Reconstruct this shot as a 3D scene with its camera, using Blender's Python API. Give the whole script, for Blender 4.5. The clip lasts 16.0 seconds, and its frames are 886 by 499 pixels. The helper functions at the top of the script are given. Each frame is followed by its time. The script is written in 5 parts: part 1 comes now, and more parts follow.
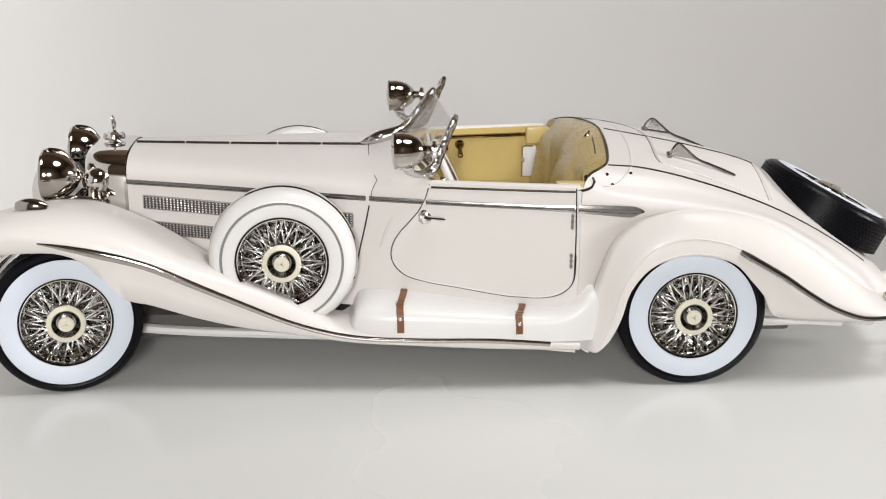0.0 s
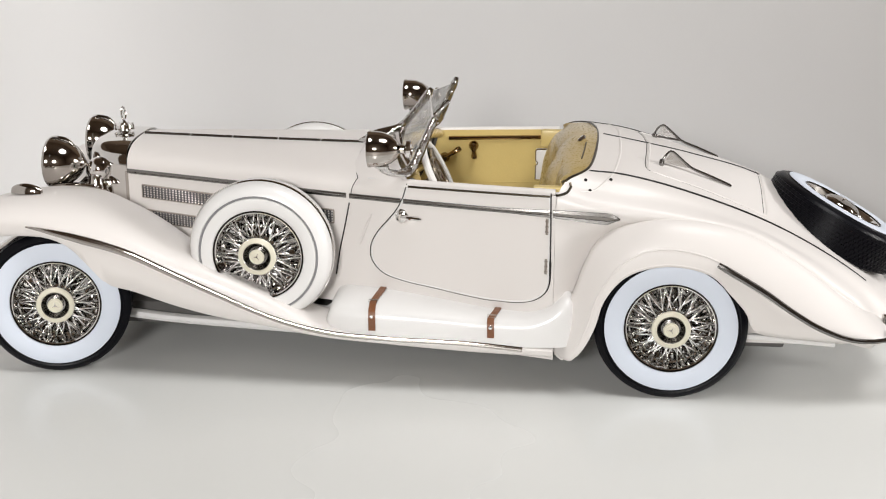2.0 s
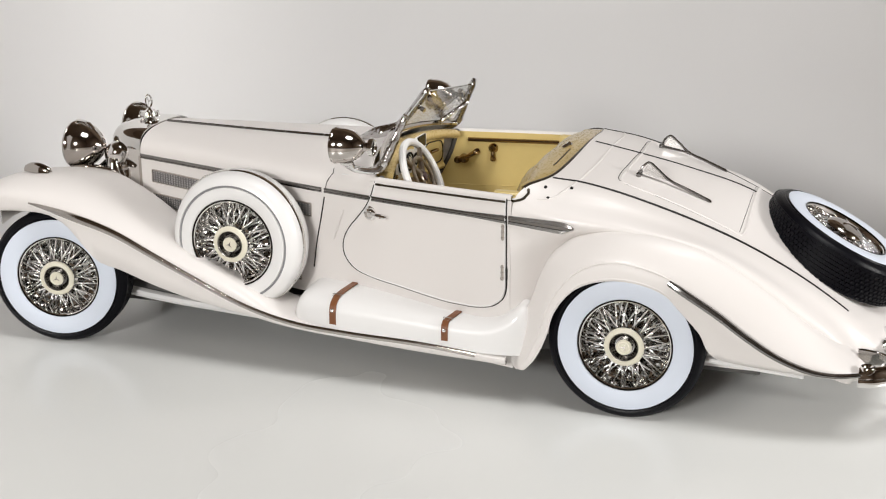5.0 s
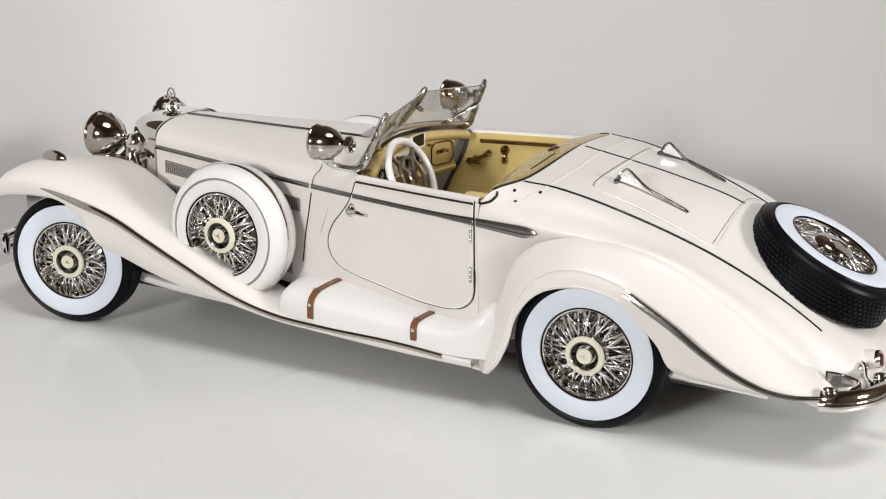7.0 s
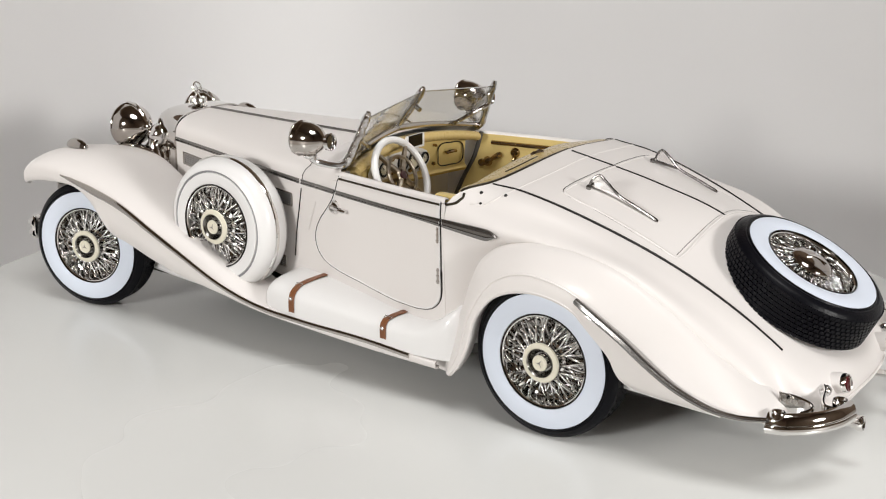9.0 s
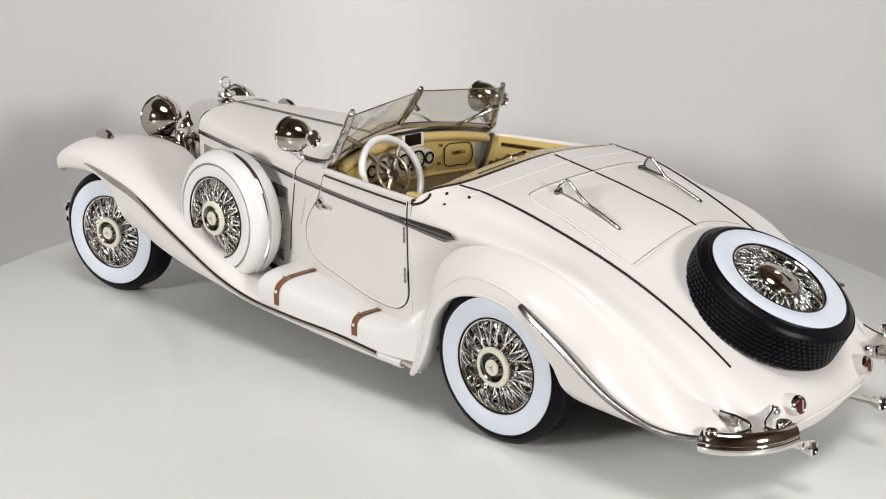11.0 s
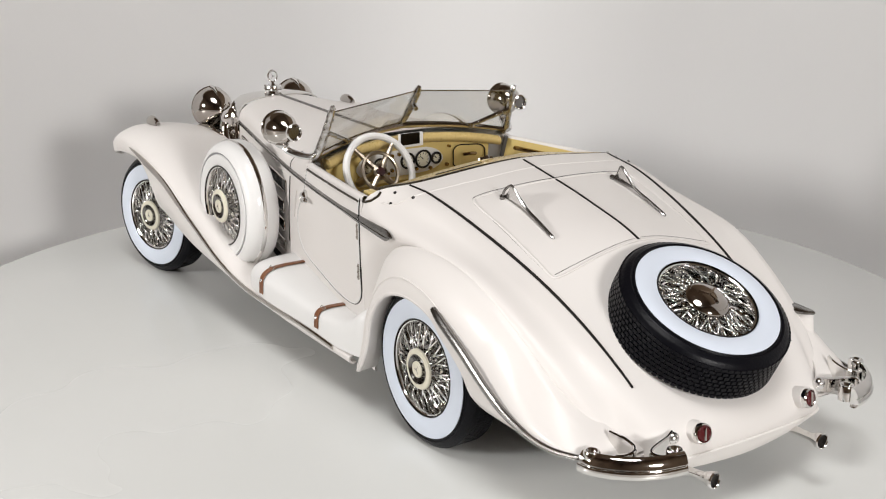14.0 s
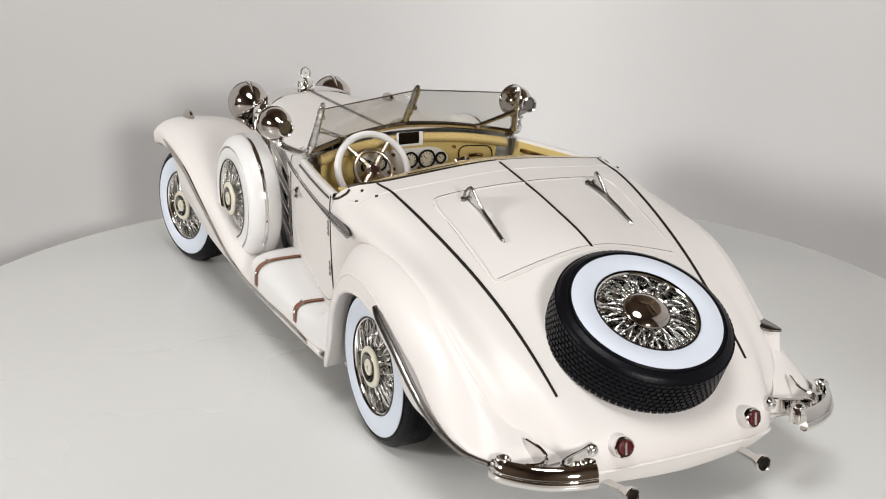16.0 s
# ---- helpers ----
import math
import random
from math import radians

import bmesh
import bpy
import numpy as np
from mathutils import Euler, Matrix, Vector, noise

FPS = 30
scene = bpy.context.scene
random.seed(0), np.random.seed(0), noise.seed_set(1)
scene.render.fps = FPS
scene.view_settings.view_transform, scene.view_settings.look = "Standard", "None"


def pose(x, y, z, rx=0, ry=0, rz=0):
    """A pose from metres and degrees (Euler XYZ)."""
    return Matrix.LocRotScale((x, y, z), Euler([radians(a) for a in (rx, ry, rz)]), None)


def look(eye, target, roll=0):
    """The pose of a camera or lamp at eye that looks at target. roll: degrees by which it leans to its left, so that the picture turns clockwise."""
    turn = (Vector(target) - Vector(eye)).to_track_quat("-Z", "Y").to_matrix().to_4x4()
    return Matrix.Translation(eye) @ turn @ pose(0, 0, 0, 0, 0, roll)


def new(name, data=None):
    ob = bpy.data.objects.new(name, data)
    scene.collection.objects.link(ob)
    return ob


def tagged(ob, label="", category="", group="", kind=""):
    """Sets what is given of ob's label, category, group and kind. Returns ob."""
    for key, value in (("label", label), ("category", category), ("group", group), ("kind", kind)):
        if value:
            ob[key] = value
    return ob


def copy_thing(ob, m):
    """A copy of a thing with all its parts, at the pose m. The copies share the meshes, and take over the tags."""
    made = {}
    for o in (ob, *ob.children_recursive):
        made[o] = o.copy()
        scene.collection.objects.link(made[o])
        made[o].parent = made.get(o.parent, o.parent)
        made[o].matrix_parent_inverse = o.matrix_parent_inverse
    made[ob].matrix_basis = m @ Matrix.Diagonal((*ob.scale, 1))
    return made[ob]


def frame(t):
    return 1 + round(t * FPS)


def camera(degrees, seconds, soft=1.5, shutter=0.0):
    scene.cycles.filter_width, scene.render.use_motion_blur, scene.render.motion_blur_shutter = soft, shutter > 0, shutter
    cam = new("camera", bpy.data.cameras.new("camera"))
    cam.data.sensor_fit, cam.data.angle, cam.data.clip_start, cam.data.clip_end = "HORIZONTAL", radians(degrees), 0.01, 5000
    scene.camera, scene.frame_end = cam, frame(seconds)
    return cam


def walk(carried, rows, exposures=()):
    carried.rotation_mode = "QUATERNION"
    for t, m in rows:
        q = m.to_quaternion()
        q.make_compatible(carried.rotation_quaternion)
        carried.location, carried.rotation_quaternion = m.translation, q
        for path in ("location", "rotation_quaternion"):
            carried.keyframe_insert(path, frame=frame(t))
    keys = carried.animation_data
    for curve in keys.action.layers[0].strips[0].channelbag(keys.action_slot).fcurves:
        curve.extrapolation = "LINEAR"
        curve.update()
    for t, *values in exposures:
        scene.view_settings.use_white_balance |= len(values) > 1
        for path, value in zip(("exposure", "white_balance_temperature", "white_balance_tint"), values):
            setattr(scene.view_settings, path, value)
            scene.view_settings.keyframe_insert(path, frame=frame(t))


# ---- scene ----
# The camera circles a model car on a round display plate: one lens, one height, a constant slow turn.
MM = 0.001
HUB = (0.01699, 0.00556)          # the middle of the round plate
cam = camera(37.85, 16.0, soft=1.1)


def orbit(t):
    turn = radians(-2.380 + 4.273 * t - 0.008526 * t * t)
    eye = Vector((HUB[0], HUB[1], 0.15198)) + Matrix.Rotation(turn, 3, "Z") @ Vector((0, -0.41117, 0))
    return (Matrix.Translation(eye) @ Matrix.Rotation(turn - 0.00820, 4, "Z")
            @ Matrix.Rotation(math.pi / 2 - 0.29613, 4, "X") @ Matrix.Rotation(0.00542, 4, "Z"))


walk(cam, [(0.5 * i, orbit(0.5 * i)) for i in range(33)], [(0.0, 0.02), (7.0, 0.0), (16.0, -0.05)])

# ---------------------------------------------------------------- light
world = bpy.data.worlds.new("room_air")
scene.world = world
world.use_nodes = True
world.node_tree.nodes["Background"].inputs[0].default_value = (0.9, 0.93, 1.0, 1)
world.node_tree.nodes["Background"].inputs[1].default_value = 0.05


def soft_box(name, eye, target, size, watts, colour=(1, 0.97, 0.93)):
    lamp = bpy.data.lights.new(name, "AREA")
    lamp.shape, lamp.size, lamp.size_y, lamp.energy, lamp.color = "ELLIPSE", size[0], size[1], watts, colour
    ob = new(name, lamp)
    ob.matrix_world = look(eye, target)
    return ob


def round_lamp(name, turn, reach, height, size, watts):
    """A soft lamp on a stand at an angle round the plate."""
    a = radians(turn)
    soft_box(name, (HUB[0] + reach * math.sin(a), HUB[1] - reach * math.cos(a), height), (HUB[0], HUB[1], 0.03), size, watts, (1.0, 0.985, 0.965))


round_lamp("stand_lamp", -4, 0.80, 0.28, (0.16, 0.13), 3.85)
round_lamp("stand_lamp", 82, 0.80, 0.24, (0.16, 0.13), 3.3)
soft_box("ceiling_lamp", (0.42, -0.30, 1.15), (0.02, 0, 0.03), (0.5, 0.45), 7.7, (0.99, 0.985, 0.975))

# ---------------------------------------------------------------- materials


def material(name, colour, rough=0.4, metal=0.0, vary=0.04, scale=60.0, bump=0.0, bump_scale=900.0, coat=0.0, spec=0.5, tint=None, deep=0.0004):
    m = bpy.data.materials.new(name)
    m.use_nodes = True
    n, l = m.node_tree.nodes, m.node_tree.links
    b = n["Principled BSDF"]
    b.inputs["Metallic"].default_value = metal
    b.inputs["Roughness"].default_value = rough
    b.inputs["Coat Weight"].default_value = coat
    b.inputs["Coat Roughness"].default_value = 0.12
    b.inputs["Specular IOR Level"].default_value = spec
    where = n.new("ShaderNodeTexCoord")
    big, fine = n.new("ShaderNodeTexNoise"), n.new("ShaderNodeTexNoise")
    big.inputs["Scale"].default_value, big.inputs["Detail"].default_value = scale, 3
    fine.inputs["Scale"].default_value, fine.inputs["Detail"].default_value = bump_scale, 4
    for t in (big, fine):
        l.new(where.outputs["Object"], t.inputs["Vector"])
    ramp = n.new("ShaderNodeMix")
    ramp.data_type = "RGBA"
    dark = tint or tuple(max(0, c * (1 - 2 * vary)) for c in colour)
    ramp.inputs[6].default_value, ramp.inputs[7].default_value = (*dark, 1), (*(min(1, c * (1 + vary * 0.4)) for c in colour), 1)
    l.new(big.outputs["Fac"], ramp.inputs[0])
    l.new(ramp.outputs[2], b.inputs["Base Color"])
    wear = n.new("ShaderNodeMapRange")
    wear.inputs["To Min"].default_value, wear.inputs["To Max"].default_value = rough * 0.85, rough * 1.2 + 0.01
    l.new(fine.outputs["Fac"], wear.inputs["Value"])
    l.new(wear.outputs[0], b.inputs["Roughness"])
    if bump:
        rise = n.new("ShaderNodeBump")
        rise.inputs["Strength"].default_value, rise.inputs["Distance"].default_value = bump, deep
        l.new(fine.outputs["Fac"], rise.inputs["Height"])
        l.new(rise.outputs[0], b.inputs["Normal"])
    return m


PAINT = material("cream_enamel", (0.738, 0.704, 0.68), 0.42, vary=0.012, scale=25, coat=0.11, spec=0.32)
WHITE = material("white_enamel", (0.77, 0.76, 0.75), 0.36, vary=0.012, scale=30, coat=0.3)
CHROME = material("chrome", (0.80, 0.785, 0.765), 0.05, 1.0, vary=0.03, scale=200)
SPOKE = material("bright_spoke", (0.96, 0.955, 0.945), 0.2, 1.0, vary=0.05, scale=200, bump=0.7, bump_scale=600)
GLINT = material("dim_backing_chrome", (0.6, 0.59, 0.58), 0.06, 1.0, vary=0.1, scale=300)
CAST = material("cast_chrome", (0.78, 0.77, 0.76), 0.20, 1.0, vary=0.05, scale=200, bump=0.35, bump_scale=550)
SMOKE = material("smoked_chrome", (0.56, 0.525, 0.49), 0.08, 1.0, vary=0.05, scale=200)
TRIM = material("trim_chrome", (0.27, 0.26, 0.25), 0.22, 1.0, vary=0.05, scale=200)
DRUM = material("black_drum", (0.03, 0.026, 0.023), 0.2, 0.9, vary=0.1, scale=200)
BRASSY = material("brown_chrome", (0.42, 0.36, 0.29), 0.3, 1.0, vary=0.15, scale=300, bump=0.5, bump_scale=420)
GROOVE = material("grey_groove", (0.26, 0.26, 0.27), 0.4, vary=0.06)
RIM = material("blackened_rim_chrome", (0.075, 0.062, 0.045), 0.28, 0.9, vary=0.1, scale=200)
SEAM = material("dark_seam", (0.016, 0.014, 0.013), 0.45, vary=0.1, spec=0.2)
RUBBER = material("black_rubber", (0.004, 0.004, 0.006), 0.32, vary=0.12, scale=120, bump=0.2, bump_scale=1500, spec=0.12)
POST = material("dark_post_chrome", (0.66, 0.65, 0.64), 0.07, 1.0, vary=0.15, scale=300, bump=0.8, bump_scale=380, deep=0.0008)
BRONZE = material("dark_bronze", (0.36, 0.25, 0.135), 0.13, 1.0, vary=0.08, scale=200)
WALLBAND = material("bluish_white_rubber", (0.66, 0.71, 0.80), 0.5, vary=0.02, scale=80, bump=0.06)
HIDE = material("tan_gold_leather", (0.73, 0.565, 0.22), 0.34, vary=0.07, scale=90, bump=0.12, bump_scale=1400, coat=0.05)
SEAT = material("brown_tan_leather", (0.52, 0.385, 0.155), 0.27, vary=0.1, scale=70, bump=0.12, bump_scale=1400, coat=0.2)
STRAP = material("brown_leather", (0.205, 0.075, 0.026), 0.36, vary=0.18, scale=260, bump=0.4, bump_scale=1200)
CREAM = material("ivory_enamel", (0.74, 0.70, 0.57), 0.35, vary=0.03, scale=150, coat=0.3)
CARPET = material("tan_carpet", (0.30, 0.20, 0.08), 0.9, vary=0.12, scale=300, bump=0.4)
RED = material("ruby_lens", (0.085, 0.007, 0.009), 0.25, vary=0.1, scale=300, coat=0.15)
GARNET = material("garnet_enamel", (0.035, 0.008, 0.008), 0.3, vary=0.1, scale=300)
GUN = material("dark_mesh", (0.16, 0.16, 0.17), 0.35, 0.8, vary=0.1, scale=300)
UNDER = material("underbody_grey", (0.10, 0.095, 0.09), 0.6, vary=0.1)
PLATE = material("white_laminate", (0.675, 0.678, 0.66), 0.25, vary=0.02, scale=9, bump_scale=4, spec=0.6)
PAPER = material("white_backdrop_paper", (0.765, 0.755, 0.75), 0.75, vary=0.03, scale=6, bump=0.05, bump_scale=500)
TABLE = material("pale_table_top", (0.40, 0.37, 0.34), 0.5, vary=0.03, scale=9)
ROOM = material("brown_room_wall", (0.21, 0.148, 0.10), 0.8, vary=0.1, scale=3)

GLASS = bpy.data.materials.new("windscreen_glass")
GLASS.use_nodes = True
_b = GLASS.node_tree.nodes["Principled BSDF"]
_b.inputs["Base Color"].default_value = (0.74, 0.735, 0.71, 1)
_b.inputs["Roughness"].default_value = 0.02
_b.inputs["Transmission Weight"].default_value = 1.0
_b.inputs["IOR"].default_value = 1.42

# ---------------------------------------------------------------- mesh tools (millimetres)


def part(name, bm, mat, parent=None, label="", sharp=35, thick=0.0, kind="", smooth=True, inward=True):
    """Links a bmesh, drawn in millimetres, as one mesh object under a thing or a part."""
    bmesh.ops.recalc_face_normals(bm, faces=bm.faces)
    bmesh.ops.scale(bm, vec=(MM, MM, MM), verts=bm.verts)
    me = bpy.data.meshes.new(name)
    bm.edges.index_update()
    rim = [e.index for e in bm.edges if e.is_boundary] if thick else []
    bm.to_mesh(me)
    bm.free()
    if smooth:
        me.polygons.foreach_set("use_smooth", [True] * len(me.polygons))
        me.set_sharp_from_angle(angle=radians(sharp))
        for i in rim:
            me.edges[i].use_edge_sharp = True
    me.materials.append(mat)
    ob = new(name, me)
    if parent is not None:
        ob.parent = parent
    if thick:
        mod = ob.modifiers.new("thickness", "SOLIDIFY")
        mod.thickness, mod.offset = thick * MM, -1 if inward else 1
    return tagged(ob, label, kind=kind)


def curve_of(keys):
    """A smooth function through rows (x, a, b, ...)."""
    k = np.array(keys, float)
    x, v = k[:, 0], k[:, 1:]
    d = np.diff(v, axis=0) / np.diff(x)[:, None]
    m = np.vstack([d[:1], (d[:-1] + d[1:]) / 2, d[-1:]])
    flat = np.vstack([d[:1] * 0 > 1, (d[:-1] * d[1:]) <= 0, d[:1] * 0 > 1])
    m[flat] = 0

    def f(q):
        q = min(max(q, x[0]), x[-1])
        i = min(int(np.searchsorted(x, q, "right")) - 1, len(x) - 2)
        h = x[i + 1] - x[i]
        s = (q - x[i]) / h
        return ((2 * s**3 - 3 * s**2 + 1) * v[i] + (s**3 - 2 * s**2 + s) * h * m[i]
                + (3 * s**2 - 2 * s**3) * v[i + 1] + (s**3 - s**2) * h * m[i + 1])
    return f


def spline(points, n):
    """n points evenly spread along a smooth line through the given ones."""
    p = np.array(points, float)
    s = np.concatenate([[0], np.cumsum(np.linalg.norm(np.diff(p, axis=0), axis=1))])
    f = curve_of(np.column_stack([s, p]))
    return [tuple(f(q)) for q in np.linspace(0, s[-1], n)]


def grid(bm, rows, closed=False):
    made = [[bm.verts.new(p) for p in r] for r in rows]
    for a, b in zip(made, made[1:]):
        for i in range(len(a) - (0 if closed else 1)):
            j = (i + 1) % len(a)
            bm.faces.new((a[i], a[j], b[j], b[i]))
    return made


def tube(bm, points, r, seg=8, flat=1.0, up=(0, 0, 1), caps=True, loop=False):
    """A round or flattened rod along points; r is one radius or one for each point."""
    p = [Vector(q) for q in points]
    rs = list(r) if hasattr(r, "__len__") else [r] * len(p)
    rows = []
    for i, q in enumerate(p):
        if loop:
            way = (p[(i + 1) % len(p)] - p[i - 1]).normalized()
        else:
            way = (p[min(i + 1, len(p) - 1)] - p[max(i - 1, 0)]).normalized()
        a = way.cross(Vector(up))
        a = a.normalized() if a.length > 1e-4 else way.orthogonal().normalized()
        b = a.cross(way)
        rows.append([q + a * math.cos(k * math.tau / seg) * rs[i] + b * math.sin(k * math.tau / seg) * rs[i] * flat for k in range(seg)])
    if loop:
        rows.append(rows[0])
    made = grid(bm, rows, True)
    if caps and not loop:
        bm.faces.new(made[0]), bm.faces.new(made[-1])
    if loop:
        bmesh.ops.remove_doubles(bm, verts=bm.verts, dist=1e-5)
    return made


def turned(bm, profile, place=(0, 0, 0), axis=(0, 1, 0), seg=48, arc=math.tau):
    """A lathe form: rows (radius, height along the axis)."""
    turn = Vector((0, 0, 1)).rotation_difference(Vector(axis)).to_matrix()
    rows = []
    for r, h in profile:
        rows.append([Vector(place) + turn @ Vector((r * math.cos(k * arc / seg), r * math.sin(k * arc / seg), h)) for k in range(seg)])
    made = grid(bm, rows, True)
    for row, (r, h) in ((made[0], profile[0]), (made[-1], profile[-1])):
        if r < 0.02:
            bmesh.ops.pointmerge(bm, verts=row, merge_co=sum((v.co for v in row), Vector()) / len(row))
    return made


def block(bm, lo, hi, turn=None, bevel=0.0):
    """A box between two corners, with eased edges."""
    c = (Vector(lo) + Vector(hi)) / 2
    d = Vector(hi) - Vector(lo)
    made = bmesh.ops.create_cube(bm, size=1, matrix=Matrix.Translation(c) @ (turn or Matrix()) @ Matrix.Diagonal((*d, 1)))
    if bevel:
        edges = list({e for v in made["verts"] for e in v.link_edges})
        bmesh.ops.bevel(bm, geom=edges, offset=bevel, segments=2, affect="EDGES", profile=0.6)


def form():
    return bmesh.new()


# ---------------------------------------------------------------- the place


def disc(bm, r, z0, z1, centre, ease=1.5, seg=160):
    turned(bm, [(0.0, z0), (r - ease, z0), (r, z0 + ease), (r, z1 - ease), (r - ease * 0.3, z1 - ease * 0.3), (r - ease, z1), (0.0, z1)],
           (centre[0], centre[1], 0), (0, 0, 1), seg)


CX, CY = HUB[0] / MM, HUB[1] / MM


def display_plate():
    thing = tagged(new("turntable"), "round white glossy display turntable under the model car", "turntable")
    bm = form()
    disc(bm, 180, -10, -0.4, (CX, CY))
    part("plate", bm, PLATE, thing)
    bm = form()
    disc(bm, 120, -46, -10, (CX, CY), 3, 96)
    part("base", bm, PLATE, thing)
    return thing


def backdrop():
    """White paper bent round the back of the table, swept into the table by a curve."""
    bm = form()
    rows = []
    for z, r in ((-46, 205), (-45, 228), (-40, 238), (-30, 242), (60, 243), (150, 244), (215, 244.5)):
        rows.append([(CX + r * math.cos(a), CY + r * math.sin(a), z) for a in (radians(q) for q in range(14, 229, 2))])
    grid(bm, rows)
    return tagged(part("backdrop", bm, PAPER, thick=0.6, inward=False), "curved white paper backdrop behind the model car", "backdrop", kind="structure")


def room():
    bm = form()
    block(bm, (-848, -1148, -60), (1148, 598, -46.5))
    tagged(part("table", bm, TABLE), "pale table top under the turntable", "table", kind="structure")
    x0, x1, y0, y1, z0, z1 = -850, 1150, -1150, 600, -60, 1350
    for name, lo, hi in (("wall_south", (x0, y0 - 30, z0), (x1, y0, z1)), ("wall_north", (x0, y1, z0), (x1, y1 + 30, z1)),
                         ("wall_west", (x0 - 30, y0, z0), (x0, y1, z1)), ("wall_east", (x1, y0, z0), (x1 + 30, y1, z1)),
                         ("ceiling", (x0, y0, z1), (x1, y1, z1 + 30))):
        bm = form()
        block(bm, lo, hi)
        tagged(part(name, bm, ROOM, smooth=False), "plain brown room surface", kind="structure")


display_plate()
backdrop()
room()

# ---------------------------------------------------------------- the model car (front towards -x, driver's side towards -y)
car = tagged(new("model_car"), "cream vintage roadster scale model with chrome trim and tan interior", "model car")

side_width = curve_of([(-78, 17.6), (-60, 22.2), (-40, 27.4), (-20, 32.2), (-3, 36.1), (20, 40.6), (45, 44.8), (57.5, 46.4), (75, 47.3)])
belt_height = curve_of([(-78, 56.2), (-40, 55.8), (-3, 55.1), (30, 54.6), (57, 54.2), (76, 53.4)])


def side_y(x, z):
    low = max(0.0, (50 - z) / 30)
    high = max(0.0, (z - 56) / 6)
    return float(side_width(x)[0]) * (1 - 0.035 * low * low) - 0.9 * high * high


# ---- deck and tail
DECK = [  # from the middle line outwards and down: rows (share of the way back, x, y, z)
    [(0, 70.0, 0, 68.6), (0.13, 85, 0, 65.8), (0.29, 100, 0, 62.6), (0.5, 120.5, 0, 56.6), (0.65, 134, 0, 48.2), (0.78, 147, 0, 36.6), (0.88, 157, 0, 28.4), (0.94, 162.6, 0, 23.4), (0.98, 164.4, 0, 17), (1, 161, 0, 11.5)],
    [(0, 67.4, 32.8, 65.5), (0.13, 79.6, 34.6, 63.4), (0.29, 95, 32.8, 59.3), (0.5, 116.5, 30, 51.4), (0.65, 131, 28.2, 44.2), (0.78, 144, 26.9, 36.2), (0.88, 153.5, 26, 29), (0.94, 160.4, 25.2, 22), (0.98, 161.5, 24.6, 16), (1, 158, 24, 11.8)],
    [(0, 60.4, 42.2, 62.9), (0.05, 65.4, 42.3, 61.2), (0.13, 74.6, 42.4, 59.9), (0.29, 92, 41, 57.2), (0.5, 113.5, 38.6, 51), (0.65, 128, 37.2, 43.6), (0.78, 140.5, 35.8, 35.6), (0.88, 149.5, 34, 28), (0.94, 154.5, 32.4, 20.5), (0.98, 156, 31.4, 15.5), (1, 153.5, 30.4, 12.2)],
    [(0, 57.9, 46.3, 57), (0.13, 72, 47.3, 54.4), (0.29, 90, 46.6, 53.2), (0.5, 111, 45.6, 49.9), (0.65, 125, 44.6, 42.3), (0.78, 137, 43, 33.7), (0.88, 146, 40.5, 27), (0.94, 152, 37.4, 20), (0.98, 153.5, 35.6, 15.5), (1, 151.5, 34, 12.6)],
    [(0, 57.9, 46.2, 38), (0.13, 68, 41, 42), (0.29, 88, 36, 43.5), (0.5, 108, 36, 40), (0.65, 122, 36.5, 28), (0.78, 134, 36.5, 22), (0.88, 142, 35.6, 18.5), (0.94, 147, 34.4, 16), (0.98, 149, 33.4, 14), (1, 148, 32.6, 12.8)],
    [(0, 57.9, 44.5, 16.5), (0.13, 67, 37, 18), (0.29, 88, 34, 13), (0.5, 108, 34, 13), (0.65, 120, 34, 13), (0.78, 131, 33.5, 13), (0.88, 139, 33, 13), (0.94, 143, 32.4, 13), (0.98, 145, 31.8, 13), (1, 146, 31.4, 13)],
]
deck_lines = [curve_of(k) for k in DECK]


def deck_point(u, v):
    """u: 0 on the middle line, 1 at the long seam, 2 shoulder, 3 side, 5 sill; v: 0 at the cockpit, 1 at the tail."""
    p = [np.array(f(v)) for f in deck_lines]
    full = [p[1] * (1, -1, 1)] + p                       # the mirrored seam keeps the crown level in the middle
    i = min(int(u), len(p) - 2)
    s = u - i
    a, b, c, d = full[i], full[i + 1], full[i + 2], full[min(i + 3, len(full) - 1)]
    return 0.5 * (2 * b + (c - a) * s + (2 * a - 5 * b + 4 * c - d) * s**2 + (3 * b - a - 3 * c + d) * s**3)


def deck_at(x, y):
    """The deck's point over the plan place (x, |y|), and its y kept signed."""
    u, v = 0.5, 0.5
    for _ in range(25):
        p = deck_point(u, v)
        du = (deck_point(min(u + 0.02, 2.9), v) - p) / 0.02
        dv = (deck_point(u, min(v + 0.01, 1)) - p) / 0.01
        ex, ey = x - p[0], abs(y) - p[1]
        det = du[0] * dv[1] - dv[0] * du[1]
        if abs(det) < 1e-6:
            break
        u = min(max(u + (ex * dv[1] - dv[0] * ey) / det, 0), 2.9)
        v = min(max(v + (du[0] * ey - ex * du[1]) / det, 0), 0.96)
    return (x, y, float(deck_point(u, v)[2]))


def tail_shell():
    bm = form()
    us = [k / 6 for k in range(0, 31)]
    vs = [k / 56 for k in range(57)]
    rows = []
    for v in vs:
        half = [deck_point(u, v) for u in us]
        rows.append([(p[0], -p[1], p[2]) for p in reversed(half[1:])] + [tuple(p) for p in half])
    grid(bm, rows)
    return part("tail_body", bm, PAINT, car, "cream white boat-shaped tail", 60, 0.7)


tail = tail_shell()


